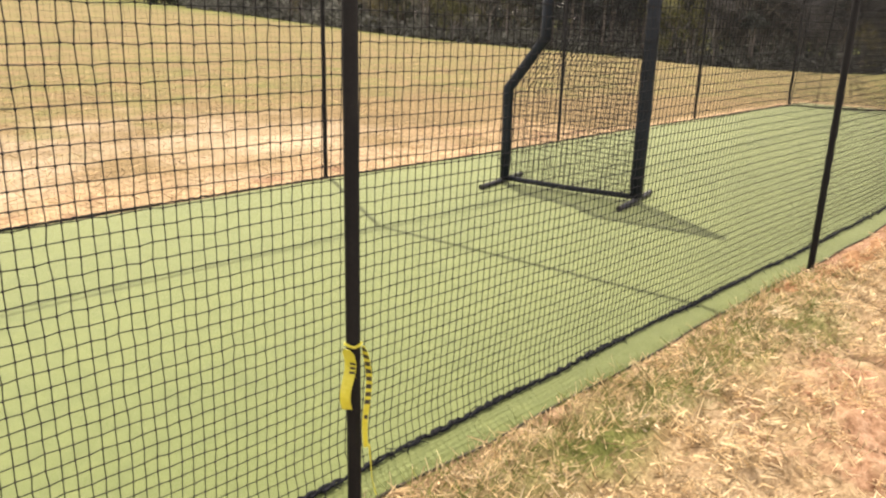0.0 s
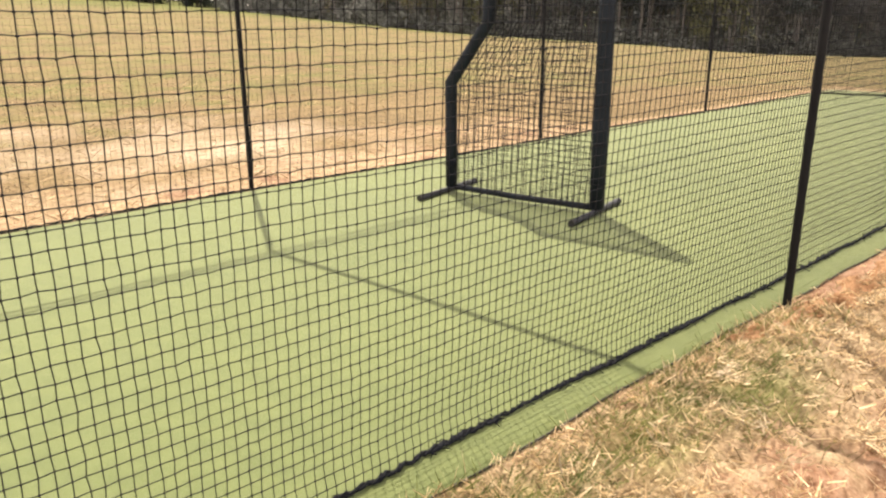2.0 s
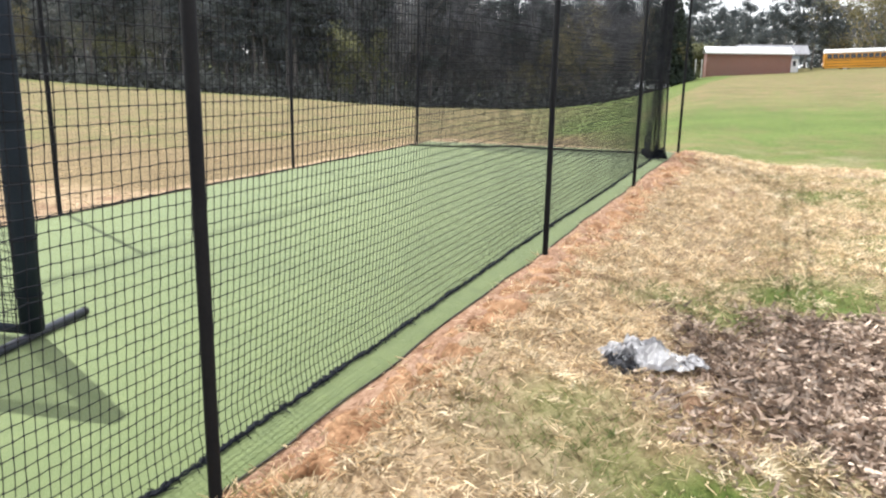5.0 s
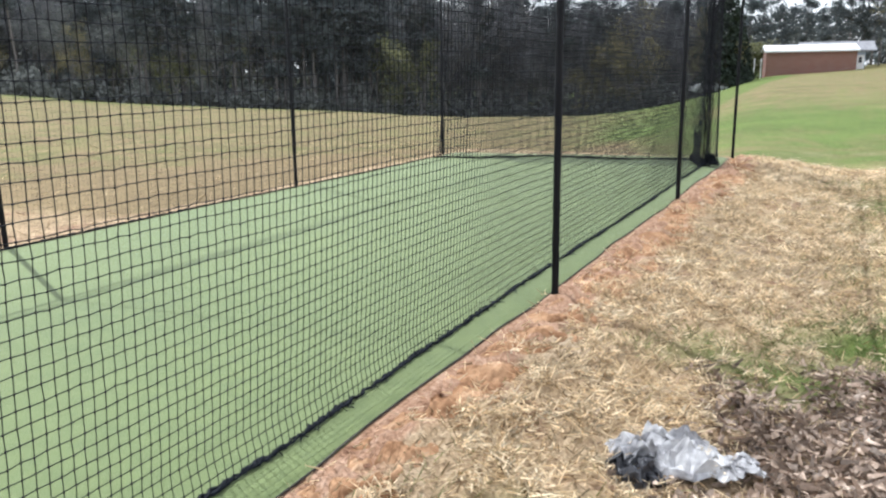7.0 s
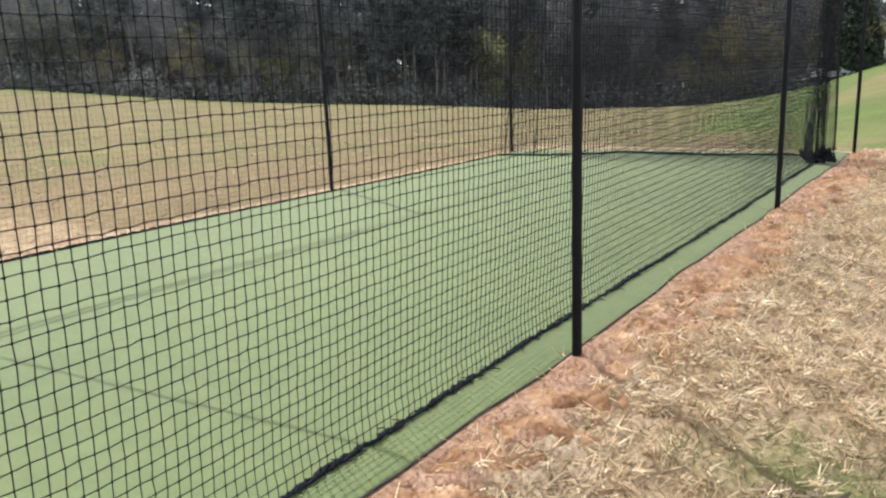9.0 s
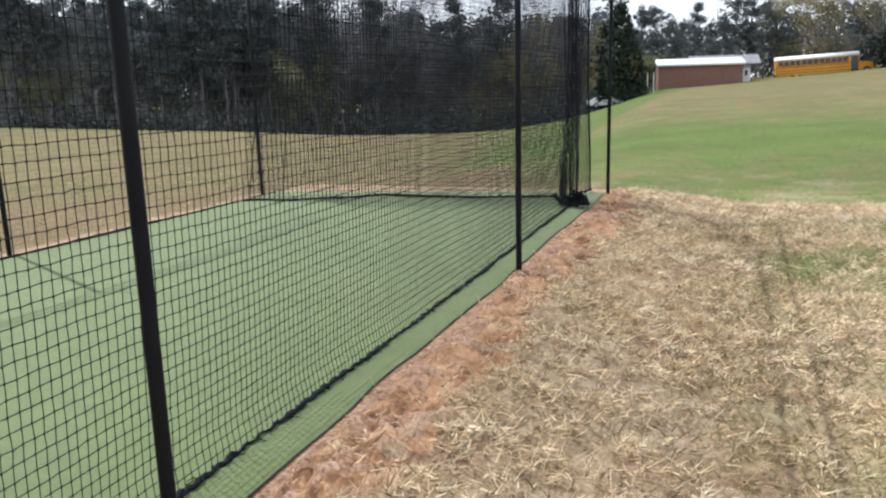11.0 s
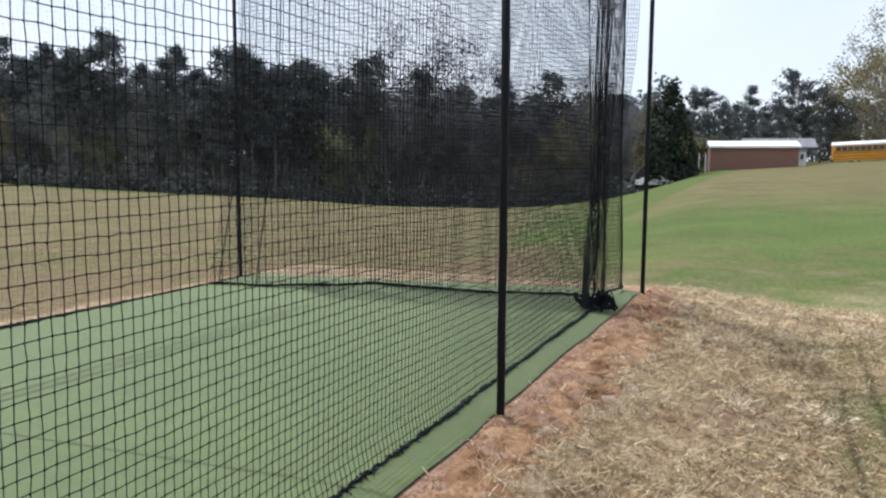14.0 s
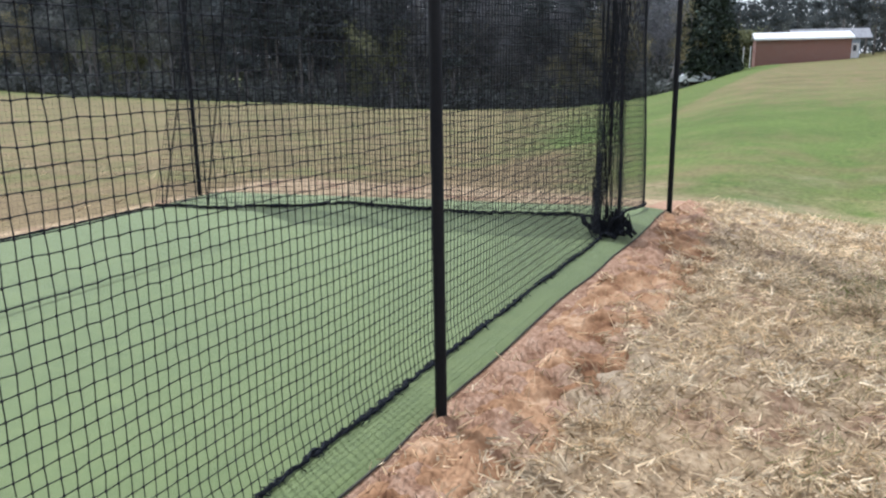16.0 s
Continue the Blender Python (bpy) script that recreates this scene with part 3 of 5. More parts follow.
def net_mesh(name, surface, width, height, radius=0.0019, cell=CELL, knots=0.0, step=1, seed=1, wob=0.004, rise=0.0):
    """A knotted net on surface(u, v) -> points, u metres along and v metres up, as one mesh."""
    rng = np.random.RandomState(seed)
    nu, nv = int(width / cell) + 1, int(height / (rise or cell)) + 1
    u, v = np.meshgrid(np.arange(nu) * width / (nu - 1), np.arange(nv) * height / (nv - 1), indexing="ij")
    ph = rng.rand(4) * 6
    u = u + wob * 0.35 * rng.randn(nu, nv) + 0.005 * np.sin(v * 1.3 + u * 1.1 + ph[0]) + 0.002 * np.sin(v * 5.1 + u * 0.4 + ph[1])
    v = v + (wob * 0.35 * rng.randn(nu, nv) + 0.006 * np.sin(u * 1.7 + v * 0.8 + ph[2]) + 0.0015 * np.sin(u * 6.3 + ph[3])) * np.minimum(1, v / 0.3)
    g = surface(u, v)
    verts, faces = [], []
    pick_v = np.unique(np.r_[np.arange(0, nv, step), nv - 1])
    pick_u = np.unique(np.r_[np.arange(0, nu, step), nu - 1])
    strands(np.swapaxes(g[:, pick_v], 0, 1), radius, verts, faces)
    strands(g[pick_u], radius, verts, faces)
    if knots:
        p = g[v < knots]
        r = radius * 2.9
        off = np.array([(r, 0, 0), (-r, 0, 0), (0, r, 0), (0, -r, 0), (0, 0, r), (0, 0, -r)])
        base = sum(len(q) for q in verts)
        verts.append((p[:, None] + off).reshape(-1, 3))
        k = base + 6 * np.arange(len(p))[:, None]
        # pairs of triangles joined as quads round the waist
        for q in ((4, 0, 2, 2), (4, 2, 1, 1), (4, 1, 3, 3), (4, 3, 0, 0), (5, 2, 0, 0), (5, 1, 2, 2), (5, 3, 1, 1), (5, 0, 3, 3)):
            faces.append(k + np.array(q[:3] + (q[2],)))
    co, fa = np.concatenate(verts), np.concatenate(faces)
    me = bpy.data.meshes.new(name)
    tri = fa[:, 2] == fa[:, 3]
    quad, tris = fa[~tri], fa[tri][:, :3]
    loops = np.concatenate([quad.ravel(), tris.ravel()]).astype(np.int32)
    starts = np.concatenate([np.arange(len(quad)) * 4, len(quad) * 4 + np.arange(len(tris)) * 3]).astype(np.int32)
    me.vertices.add(len(co))
    me.vertices.foreach_set("co", co.astype(np.float32).ravel())
    me.loops.add(len(loops))
    me.loops.foreach_set("vertex_index", loops)
    me.polygons.add(len(starts))
    me.polygons.foreach_set("loop_start", starts)
    me.materials.append(NET_TWINE)
    me.update(calc_edges=True)
    return me


def rope(pts, r, seed, strands_n=3):
    """A frayed bunch: loosely twisted cords with short folds of loose mesh strayed about them."""
    rng, s = np.random.RandomState(seed), Shape()
    p = np.array([tuple(q) for q in pts], float)
    run = np.r_[0, np.cumsum(np.linalg.norm(np.diff(p, axis=0), axis=1))]
    n = int(run[-1] / 0.022) + 2
    t = np.linspace(0, run[-1], n)
    line = np.stack([np.interp(t, run, p[:, k]) for k in range(3)], -1)
    way = np.gradient(line[:, :2], axis=0)
    way /= np.linalg.norm(way, axis=1, keepdims=True) + 1e-9
    side = np.stack([-way[:, 1], way[:, 0]], -1)
    swell = 0.65 + 0.7 * np.interp(t, np.arange(0, run[-1] + 0.2, 0.11), rng.rand(len(np.arange(0, run[-1] + 0.2, 0.11))))
    for k in range(strands_n):
        turn = 2 * np.pi * k / strands_n + t * 62 + np.cumsum(rng.randn(n)) * 0.45
        off, up = r * 0.95 * swell * np.sin(turn), r * 0.75 * (1 + np.cos(turn))
        thick = r * (0.5 + 0.22 * rng.rand(n)) * np.clip(swell, 0.7, 1.2)
        q = np.c_[line[:, :2] + side * off[:, None], line[:, 2] + 0.35 * r + up * 0.8]
        s.tube(q.tolist(), thick.tolist(), 5)
    for k in range(int(run[-1] * 26)):
        i = rng.randint(n)
        a, ln = rng.rand() * 6.283, r * (1.4 + 2.2 * rng.rand())
        c = line[i, :2] + side[i] * r * 1.5 * rng.randn() * 0.8
        d = np.array([math.cos(a), math.sin(a)]) * ln
        h = line[i, 2] + r * (0.3 + 1.6 * rng.rand())
        s.tube([(*(c - d), line[i, 2] + 0.25 * r), (*c, h), (*(c + d), line[i, 2] + 0.25 * r)], [r * 0.2, r * 0.28, r * 0.2], 3, False)
    return s


def near_x(y, z):
    """Where the near net hangs: its foot kicked out on the turf, leaning out to the cable above."""
    belly = -0.022 * smooth01(z / 0.14) * (1 + 0.3 * np.sin(y * 1.3))
    lean = (0.11 - 0.08 * smooth01((y - 2.5) / 5)) * (1 - np.exp(-z / 1.1))
    foot = -0.235 - 0.03 * smooth01((y - 0) / 5) + 0.007 * np.sin(y * 1.1) + 0.003 * np.sin(y * 4.3)
    return foot + belly + lean + 0.04 * smooth01((z - 1.7) / 2.2)


def far_x(y, z):
    return -4.52 + 0.03 * np.sin(y * 0.9) + 0.03 * np.sin(np.pi * np.clip(z / 1.6, 0, 1)) - 0.10 * smooth01((z - 1.6) / 2.2)


NEAR_LO, NEAR_HI = -7.6, 11.08
FAR_LO, FAR_HI = -7.6, 10.75
NET_H = 3.76


def build_nets():
    near = thing("side_net", "black knotted square-mesh net hanging inside the path-side posts", "net", "nets of the batting cage")
    ob = new("mesh", net_mesh("near_net", lambda u, v: np.stack([near_x(NEAR_LO + u, v), NEAR_LO + u + 0.006 * np.sin(v * 2.1 + u * 0.6), v + 0.012], -1), NEAR_HI - NEAR_LO, NET_H, 0.0019, cell=0.0372, rise=0.0465, knots=1.75, seed=3))
    ob.parent = near
    ys = np.arange(NEAR_LO, NEAR_HI, 0.05)
    part("bottom_rope", rope([(float(near_x(y, 0.0)) + 0.004 * math.sin(y * 9), y, 0.002) for y in ys], 0.0105, 5), LEAD_ROPE, near, "bunched black lead rope lying on the turf")
    part("top_rope", Shape().tube([(float(near_x(y, NET_H)), y, NET_H) for y in ys[::4]], 0.012, 5), LEAD_ROPE, near)
    far = thing("side_net", "black knotted square-mesh net hanging along the field side", "net", "nets of the batting cage")
    ob = new("mesh", net_mesh("far_net", lambda u, v: np.stack([far_x(FAR_LO + u, v), FAR_LO + u + 0.006 * np.sin(v * 2.1), v + 0.01], -1), FAR_HI - FAR_LO, NET_H, 0.0008, seed=8, step=3))
    ob.parent = far
    ys = np.arange(FAR_LO, FAR_HI, 0.06)
    part("bottom_rope", rope([(float(far_x(y, 0.0)), y, 0.002) for y in ys], 0.010, 6), LEAD_ROPE, far, "bunched black lead rope lying on the turf")
    part("top_rope", Shape().tube([(float(far_x(y, NET_H)), y, NET_H) for y in ys[::4]], 0.012, 5), LEAD_ROPE, far)

    roof = thing("roof_net", "black knotted net stretched over the top of the cage", "net", "nets of the batting cage")
    ob = new("mesh", net_mesh("roof_net", lambda u, v: np.stack([-4.70 + v, FAR_LO + u, 3.75 - 0.10 * np.sin(np.pi * v / 4.6) + 0 * u], -1), 12.0 - FAR_LO, 4.6, 0.0018, seed=9, step=4))
    ob.parent = roof

    # the end net: its foot sags into the cage in loose swags
    foot = [(-4.50, 10.76), (-4.02, 10.88), (-3.54, 11.07), (-3.17, 11.32), (-2.87, 11.58), (-2.49, 11.56), (-1.9, 11.58), (-1.42, 11.61), (-1.0, 11.73), (-0.78, 11.88), (-0.52, 11.72), (-0.34, 11.22)]
    head = [(-4.66, 11.55), (-0.12, 12.2)]
    flen = np.r_[0, np.cumsum([math.dist(a, b) for a, b in zip(foot, foot[1:])])]
    width = 7.2

    def end_surface(u, v):
        s = np.clip(u / width, 0, 1)
        fx, fy = np.interp(s * flen[-1], flen, [p[0] for p in foot]), np.interp(s * flen[-1], flen, [p[1] for p in foot])
        hx, hy = head[0][0] + s * (head[1][0] - head[0][0]), head[0][1] + s * (head[1][1] - head[0][1])
        k = smooth01(v / NET_H * 1.25) ** 0.6
        fold = 0.05 * np.sin(u * 5.1 + 0.7 * v) * (0.5 + 0.5 * np.sin(u * 1.3))
        return np.stack([fx + (hx - fx) * k, fy + (hy - fy) * k + fold, v + 0.01], -1)

    end = thing("end_net", "black knotted net closing the cage's end, sagging onto the turf", "net", "nets of the batting cage")
    ob = new("mesh", net_mesh("end_net", end_surface, width, NET_H, 0.0027, cell=0.040, rise=0.046, seed=12, step=1))
    ob.parent = end
    us = np.arange(0, width, 0.05)
    p = end_surface(us, np.zeros_like(us))
    part("bottom_rope", rope([(a, b, 0.004) for a, b, _ in p.tolist()], 0.015, 9), LEAD_ROPE, end, "loose black rope edge lying in swags")
    for s0 in (0.02, 0.12):
        q = end_surface(np.full(40, width * s0), np.linspace(0, NET_H, 40))
        part("edge_rope", Shape().tube(q.tolist(), 0.006, 5), LEAD_ROPE, end)

    # the side net's loose end, gathered like a curtain
    def curtain(u, v):
        s = u / 1.4
        pinch = 0.35 + 0.65 * np.abs(np.clip(v / NET_H, 0, 1) - 0.35)
        a = s * 11
        return np.stack([-0.29 + 0.17 * np.sin(a) * pinch + 0.07 * (s - 0.5) + 0.1 * v / NET_H, 11.16 + 0.11 * np.cos(a * 1.31 + 1) * pinch + 0.25 * s * v / NET_H, v + 0.01], -1)

    bunch = thing("gathered_net", "black net gathered into a hanging bundle of loose folds", "net", "nets of the batting cage")
    ob = new("mesh", net_mesh("bundle", curtain, 1.4, NET_H, 0.0022, seed=15, step=2))
    ob.parent = bunch
    rng = np.random.RandomState(3)
    for k in range(16):
        cx, cy = -0.25 + 0.08 * rng.randn(), 11.13 + 0.09 * rng.randn()
        q, a0 = [], rng.rand() * 6
        for i in range(9):
            q.append((cx + 0.07 * math.cos(a0 + i * 0.5) + 0.01 * rng.randn(), cy + 0.06 * math.sin(a0 + i * 0.5), 0.02 + 0.19 * rng.rand() * math.sin(math.pi * i / 8)))
        part("fold", Shape().tube(q, 0.013, 6), LEAD_ROPE, bunch)
    for k in range(2):
        q = [(-0.3 + 0.1 * math.sin(k * 2.2 + z * 0.8) * (0.4 + abs(z / NET_H - 0.4)), 11.18 + 0.08 * math.cos(k * 1.7 + z), z) for z in np.linspace(0.03, NET_H, 24)]
        part("edge_rope", Shape().tube(q, 0.006, 5), LEAD_ROPE, bunch)

    flap = thing("side_net", "loose black net flap beside the corner post", "net", "nets of the batting cage")

    def flap_surface(u, v):
        y = 11.2 + u
        return np.stack([-0.28 + 0.04 * np.sin(u * 7) - 0.03 * v / NET_H, y + 0.02 * np.sin(v * 3) - 0.17 * smooth01(v / 1.6) * u / 1.5, v + 0.01 + 0.03 * np.sin(u * 2)], -1)

    ob = new("mesh", net_mesh("flap", lambda u, v: flap_surface(u * 1.36 / 2.3, v), 2.3, NET_H, 0.0029, seed=18))
    ob.parent = flap
    us = np.arange(0, 1.36, 0.05)
    p = flap_surface(us, np.zeros_like(us))
    part("bottom_rope", rope(p.tolist(), 0.012, 10), LEAD_ROPE, flap)
    q = flap_surface(np.full(30, 1.36), np.linspace(0, NET_H, 30))
    part("edge_rope", Shape().tube(q.tolist(), 0.008, 5), LEAD_ROPE, flap)


build_nets()


# ---- pitching screen ----
def build_screen():
    base = Matrix.Translation((-3.26, 0.565, 0.0)) @ Matrix.Rotation(math.atan2(0.29, 1.35), 4, "Z")
    t = thing("pitching_screen", "L-shaped pitching screen with padded black frame and net", "screen", at=base)
    W, H, B1, B2, IN = 1.385, 2.13, 0.95, 1.45, 0.37
    lift = 0.055
    part("side_pad", Shape().tube([(0, 0, lift), (0, 0, 0.5), (0, 0, B1), (IN * 0.55, 0, B1 + (B2 - B1) * 0.55), (IN, 0, B2), (IN, 0, H)], [0.05, 0.052, 0.054, 0.052, 0.054, 0.05], 12), PAD, t, "bent upright padded in black foam", True)
    part("side_pad", Shape().tube([(W, 0, lift), (W, 0, 0.7), (W, 0, 1.4), (W, 0, H)], [0.06, 0.064, 0.062, 0.06], 12), PAD, t, "straight upright padded in black foam", True)
    part("top_pad", Shape().tube([(IN - 0.03, 0, H), (0.9, 0, H + 0.004), (W + 0.03, 0, H)], 0.055, 12), PAD, t, "", True)
    part("bottom_bar", Shape().tube([(0, 0, lift), (0.7, 0, lift - 0.008), (W, 0, lift)], 0.026, 10), PAD, t, "", True)
    for x, y0, y1 in ((-0.02, -0.43, 0.4), (W + 0.0, -0.43, 0.42)):
        foot = part("foot", Shape().tube([(x, y0, 0.026), (x, y1, 0.026)], 0.024, 10), FOOT_PIPE, t, "dark grey pipe foot lying on the turf", True)
        for y in (y0, y1):
            part("end_cap", Shape().tube([(x, y - 0.012, 0.026), (x, y + 0.012, 0.026)], 0.0265, 10), RUBBER, foot)

    def outline_left(z):
        return np.interp(z, [0, B1, B2, H], [0, 0, IN, IN])

    def sheet(off):
        def f(u, v):
            left = outline_left(v)
            return np.stack([left + (W - left) * u / W, off + 0.03 * np.sin(math.pi * u / W) * np.sin(math.pi * v / H), lift + v * (H - lift) / H], -1)
        return f

    for off, seed in ((-0.03, 31), (0.045, 33)):
        ob = new("net", net_mesh("screen_net", sheet(off), W, H, 0.0023, cell=0.047, seed=seed, wob=0.012))
        ob.parent = t
    for z in np.arange(0.25, 2.0, 0.3):
        for x in (float(outline_left(z)), W):
            part("tie", Shape().tube([(x + 0.066 * math.cos(a), 0.066 * math.sin(a), z) for a in np.linspace(0, 6.283, 13)], 0.004, 4, False), NET_TWINE, t)


build_screen()


# ---- marking tape on the first post ----
def build_tape():
    t = thing("marking_tape", "yellow plastic marking tape with black print knotted round a post", "tape", at=pose(0.035, NEAR_Y[1], 0.02))
    part("knot", Shape().tube([(0.025 * math.cos(a), 0.025 * math.sin(a), 0.665 + 0.003 * math.sin(3 * a)) for a in np.linspace(0, 6.283, 17)], 0.0045, 6, False), TAPE_YELLOW, t)

    def ribbon(x, y, top, length, width, sway, twist, mat, name, bars, lab):
        a = Shape()
        n = 14
        rows = []
        for k in range(n + 1):
            s = k / n
            ang = twist * s + 0.3
            cx, cy = x + sway * math.sin(2.3 * s), y + 0.012 * math.sin(6 * s)
            w = width * (1 - 0.25 * s) * (0.5 if k == 0 else 1)
            d = Vector((math.cos(ang), math.sin(ang), 0))
            rows.append((Vector((cx, cy, top - length * s)) - d * w / 2, Vector((cx, cy, top - length * s)) + d * w / 2))
        a.add([v for pair in rows for v in pair], [(2 * k, 2 * k + 1, 2 * k + 3, 2 * k + 2) for k in range(n)])
        ob = part(name, a, mat, t, lab)
        ob.modifiers.new("thickness", "SOLIDIFY").thickness = 0.0012
        for lo, hi, u0, u1 in bars:
            for k in range(n):
                if lo <= (k + 0.5) / n <= hi:
                    (p, q), (r, s2) = rows[k], rows[k + 1]
                    nrm = (q - p).cross(r - p).normalized() * 0.0014
                    m = [p.lerp(r, 0.2).lerp(q.lerp(s2, 0.2), u0), p.lerp(r, 0.2).lerp(q.lerp(s2, 0.2), u1), p.lerp(r, 0.75).lerp(q.lerp(s2, 0.75), u1), p.lerp(r, 0.75).lerp(q.lerp(s2, 0.75), u0)]
                    bar = Shape().add([v + nrm for v in m] + [v - nrm for v in m], [(0, 1, 2, 3), (7, 6, 5, 4), (0, 4, 5, 1), (1, 5, 6, 2), (2, 6, 7, 3), (3, 7, 4, 0)])
                    part("print", bar, TAPE_PRINT, ob)

    ribbon(0.012, -0.034, 0.66, 0.20, 0.041, 0.004, 0.5, TAPE_YELLOW, "tail", [(0.22, 0.42, 0.45, 0.95)], "short folded tail of the tape")
    ribbon(0.034, 0.012, 0.665, 0.34, 0.021, 0.020, 0.9, TAPE_YELLOW, "tail", [(0.02, 0.54, 0.05, 0.95), (0.66, 0.72, 0.3, 0.9)], "long narrow tail of the tape with black print")
    part("tail_tip", Shape().tube([(0.05, 0.02, 0.33), (0.052, 0.03, 0.2), (0.06, 0.04, 0.14)], [0.003, 0.0012, 0.002], 4), TAPE_YELLOW, t)


build_tape()


# ---- straw, grass blades, clods and leaves on the near ground ----
def blade_quads(rng, x, y, z, length, width, pitch, yaw=None):
    n = len(x)
    yaw = rng.rand(n) * 2 * np.pi if yaw is None else yaw
    d = np.stack([np.cos(yaw) * np.cos(pitch), np.sin(yaw) * np.cos(pitch), np.sin(pitch)], -1)
    roll = rng.rand(n, 1) * 2 * np.pi
    side = np.stack([-np.sin(yaw), np.cos(yaw), np.zeros(n)], -1)
    up = np.cross(d, side)
    w = (side * np.cos(roll * 0.3) + up * np.sin(roll * 0.3)) * (width[:, None] / 2)
    p = np.stack([x, y, z], -1)
    q = p + d * length[:, None]
    q[:, 2] = np.maximum(q[:, 2], p[:, 2] - 0.004)
    return np.stack([p - w, p + w, q + w * 0.4, q - w * 0.4], 1)


def scatter(seed, n, x0, x1, y0, y1, weight):
    rng = np.random.RandomState(seed)
    x, y = x0 + (x1 - x0) * rng.rand(n), y0 + (y1 - y0) * rng.rand(n)
    keep = rng.rand(n) < weight(x, y, rng)
    return rng, x[keep], y[keep]


PILE = (2.78, 2.6, 1.5, 1.25)


def pile_weight(x, y):
    d = np.hypot((x - PILE[0]) / PILE[2], (y - PILE[1]) / PILE[3])
    return 1 - smooth01((d - 0.78 + 0.12 * np.sin(x * 7 + y * 5)) / 0.6)


def bare_of_green(x, y):
    """Thins the straw where fresh grass has come through."""
    return 1 - 0.7 * smooth01((fresh_weight(x, y) * (0.6 + 0.8 * clumps(x, y, 0.3, 11)) - 0.34) / 0.28)


def build_litter():
    rng, x, y = scatter(11, 420000, -0.06, 5.2, -6.3, 14.0, lambda x, y, r: np.clip(1.05 - 1.15 * clay_weight(x, y), 0.07 + 0.14 * (y < 8) + 0.12 * (y < 0.5), 1) * bare_of_green(x, y) * (0.16 + 0.84 * tuft(x, y)) * (0.3 + 0.7 * patchy(x, y)) * (1 - 0.55 * pile_weight(x, y)) * np.clip(1.1 - 0.55 * (x - 2.6), 0.12, 1))
    n = len(x)
    c = blade_quads(rng, x, y, ground_z(x, y) + 0.003 + 0.02 * rng.rand(n) ** 2, 0.022 + 0.075 * rng.rand(n) ** 1.8, 0.0036 + 0.0075 * rng.rand(n) ** 1.6, rng.randn(n) * 0.4 + 0.14)
    tagged(new("straw_litter", quads("straw_litter", c, STRAW)), "loose dry straw and mown grass lying on the ground", "straw", kind="stuff")
    # raked heaps: blades of one heap lie much the same way
    rng, hx, hy = scatter(21, 15000, 0.05, 4.2, -5.6, 13.2, lambda x, y, r: np.clip(1.0 - 1.1 * clay_weight(x, y), 0.08, 1) * bare_of_green(x, y) * tuft(x, y) ** 1.5 * (0.35 + 0.65 * clumps(x, y, 0.6, 3)) * (1 - 0.8 * pile_weight(x, y)) * np.clip(1.1 - 0.4 * (x - 2.2), 0.1, 1))
    per = 26
    n = len(hx) * per
    x, y = np.repeat(hx, per) + 0.026 * rng.randn(n), np.repeat(hy, per) + 0.026 * rng.randn(n)
    x = np.maximum(x, -0.05)
    z = ground_z(x, y) + 0.004 + 0.035 * rng.rand(n) ** 1.5
    c = blade_quads(rng, x, y, z, 0.02 + 0.06 * rng.rand(n) ** 1.4, 0.004 + 0.007 * rng.rand(n) ** 1.5, rng.randn(n) * 0.45 + 0.15, np.repeat(rng.rand(len(hx)) * 6.283, per) + 0.8 * rng.randn(n))
    tagged(new("straw_heaps", quads("straw_heaps", c, STRAW_PALE)), "pale dry straw lying in small raked heaps", "straw", kind="stuff")
    # grass grown up against the turf's edge
    rng, x, y = scatter(23, 21000, -0.075, 0.36, -6.3, 0.7, lambda x, y, r: np.clip(1.1 - 2.6 * np.abs(x - 0.02), 0, 1) * (0.08 + 0.92 * tuft(x * 1.4, y * 0.8)) * (1 - smooth01((y + 0.3) / 0.9)))
    n = len(x)
    c = blade_quads(rng, x, y, ground_z(x, y) - 0.003, 0.03 + 0.07 * rng.rand(n), 0.003 + 0.004 * rng.rand(n), 0.3 + 0.85 * rng.rand(n))
    half = rng.rand(n) < 0.5
    tagged(new("edge_grass", quads("edge_grass", c[half], GREEN_BLADE)), "green grass tufts grown up along the turf's edge", "grass", kind="stuff")
    tagged(new("edge_grass", quads("edge_grass", c[~half], STRAW)), "dry brown grass tufts along the turf's edge", "grass", kind="stuff")
    rng, x, y = scatter(12, 300000, 0.1, 5.4, -6.3, 14.0, lambda x, y, r: np.clip(2.4 * fresh_weight(x, y) * (0.25 + 0.75 * clumps(x, y, 0.22, 6)) * (0.4 + 0.6 * clumps(x, y, 0.7, 8)) - 0.14, 0.02, 1) * (1 - pile_weight(x, y)) * (1 - np.clip(clay_weight(x, y) * 1.3, 0, 1)))
    n = len(x)
    c = blade_quads(rng, x, y, ground_z(x, y) - 0.004, 0.025 + 0.06 * rng.rand(n), 0.0025 + 0.003 * rng.rand(n), 0.2 + 0.9 * rng.rand(n))
    tagged(new("green_grass", quads("green_grass", c, GREEN_BLADE)), "short fresh green grass growing in patches", "grass", kind="stuff")
    # short brown stubble between the straw
    rng, x, y = scatter(19, 120000, 0.0, 4.4, -5.8, 13.3, lambda x, y, r: np.clip(1.0 - 0.9 * clay_weight(x, y), 0.10, 1) * bare_of_green(x, y) * (0.15 + 0.85 * patchy(y, x, 1.9)) * (1 - 0.9 * pile_weight(x, y)) * np.clip(1.15 - 0.4 * (x - 1.6), 0.15, 1))
    n = len(x)
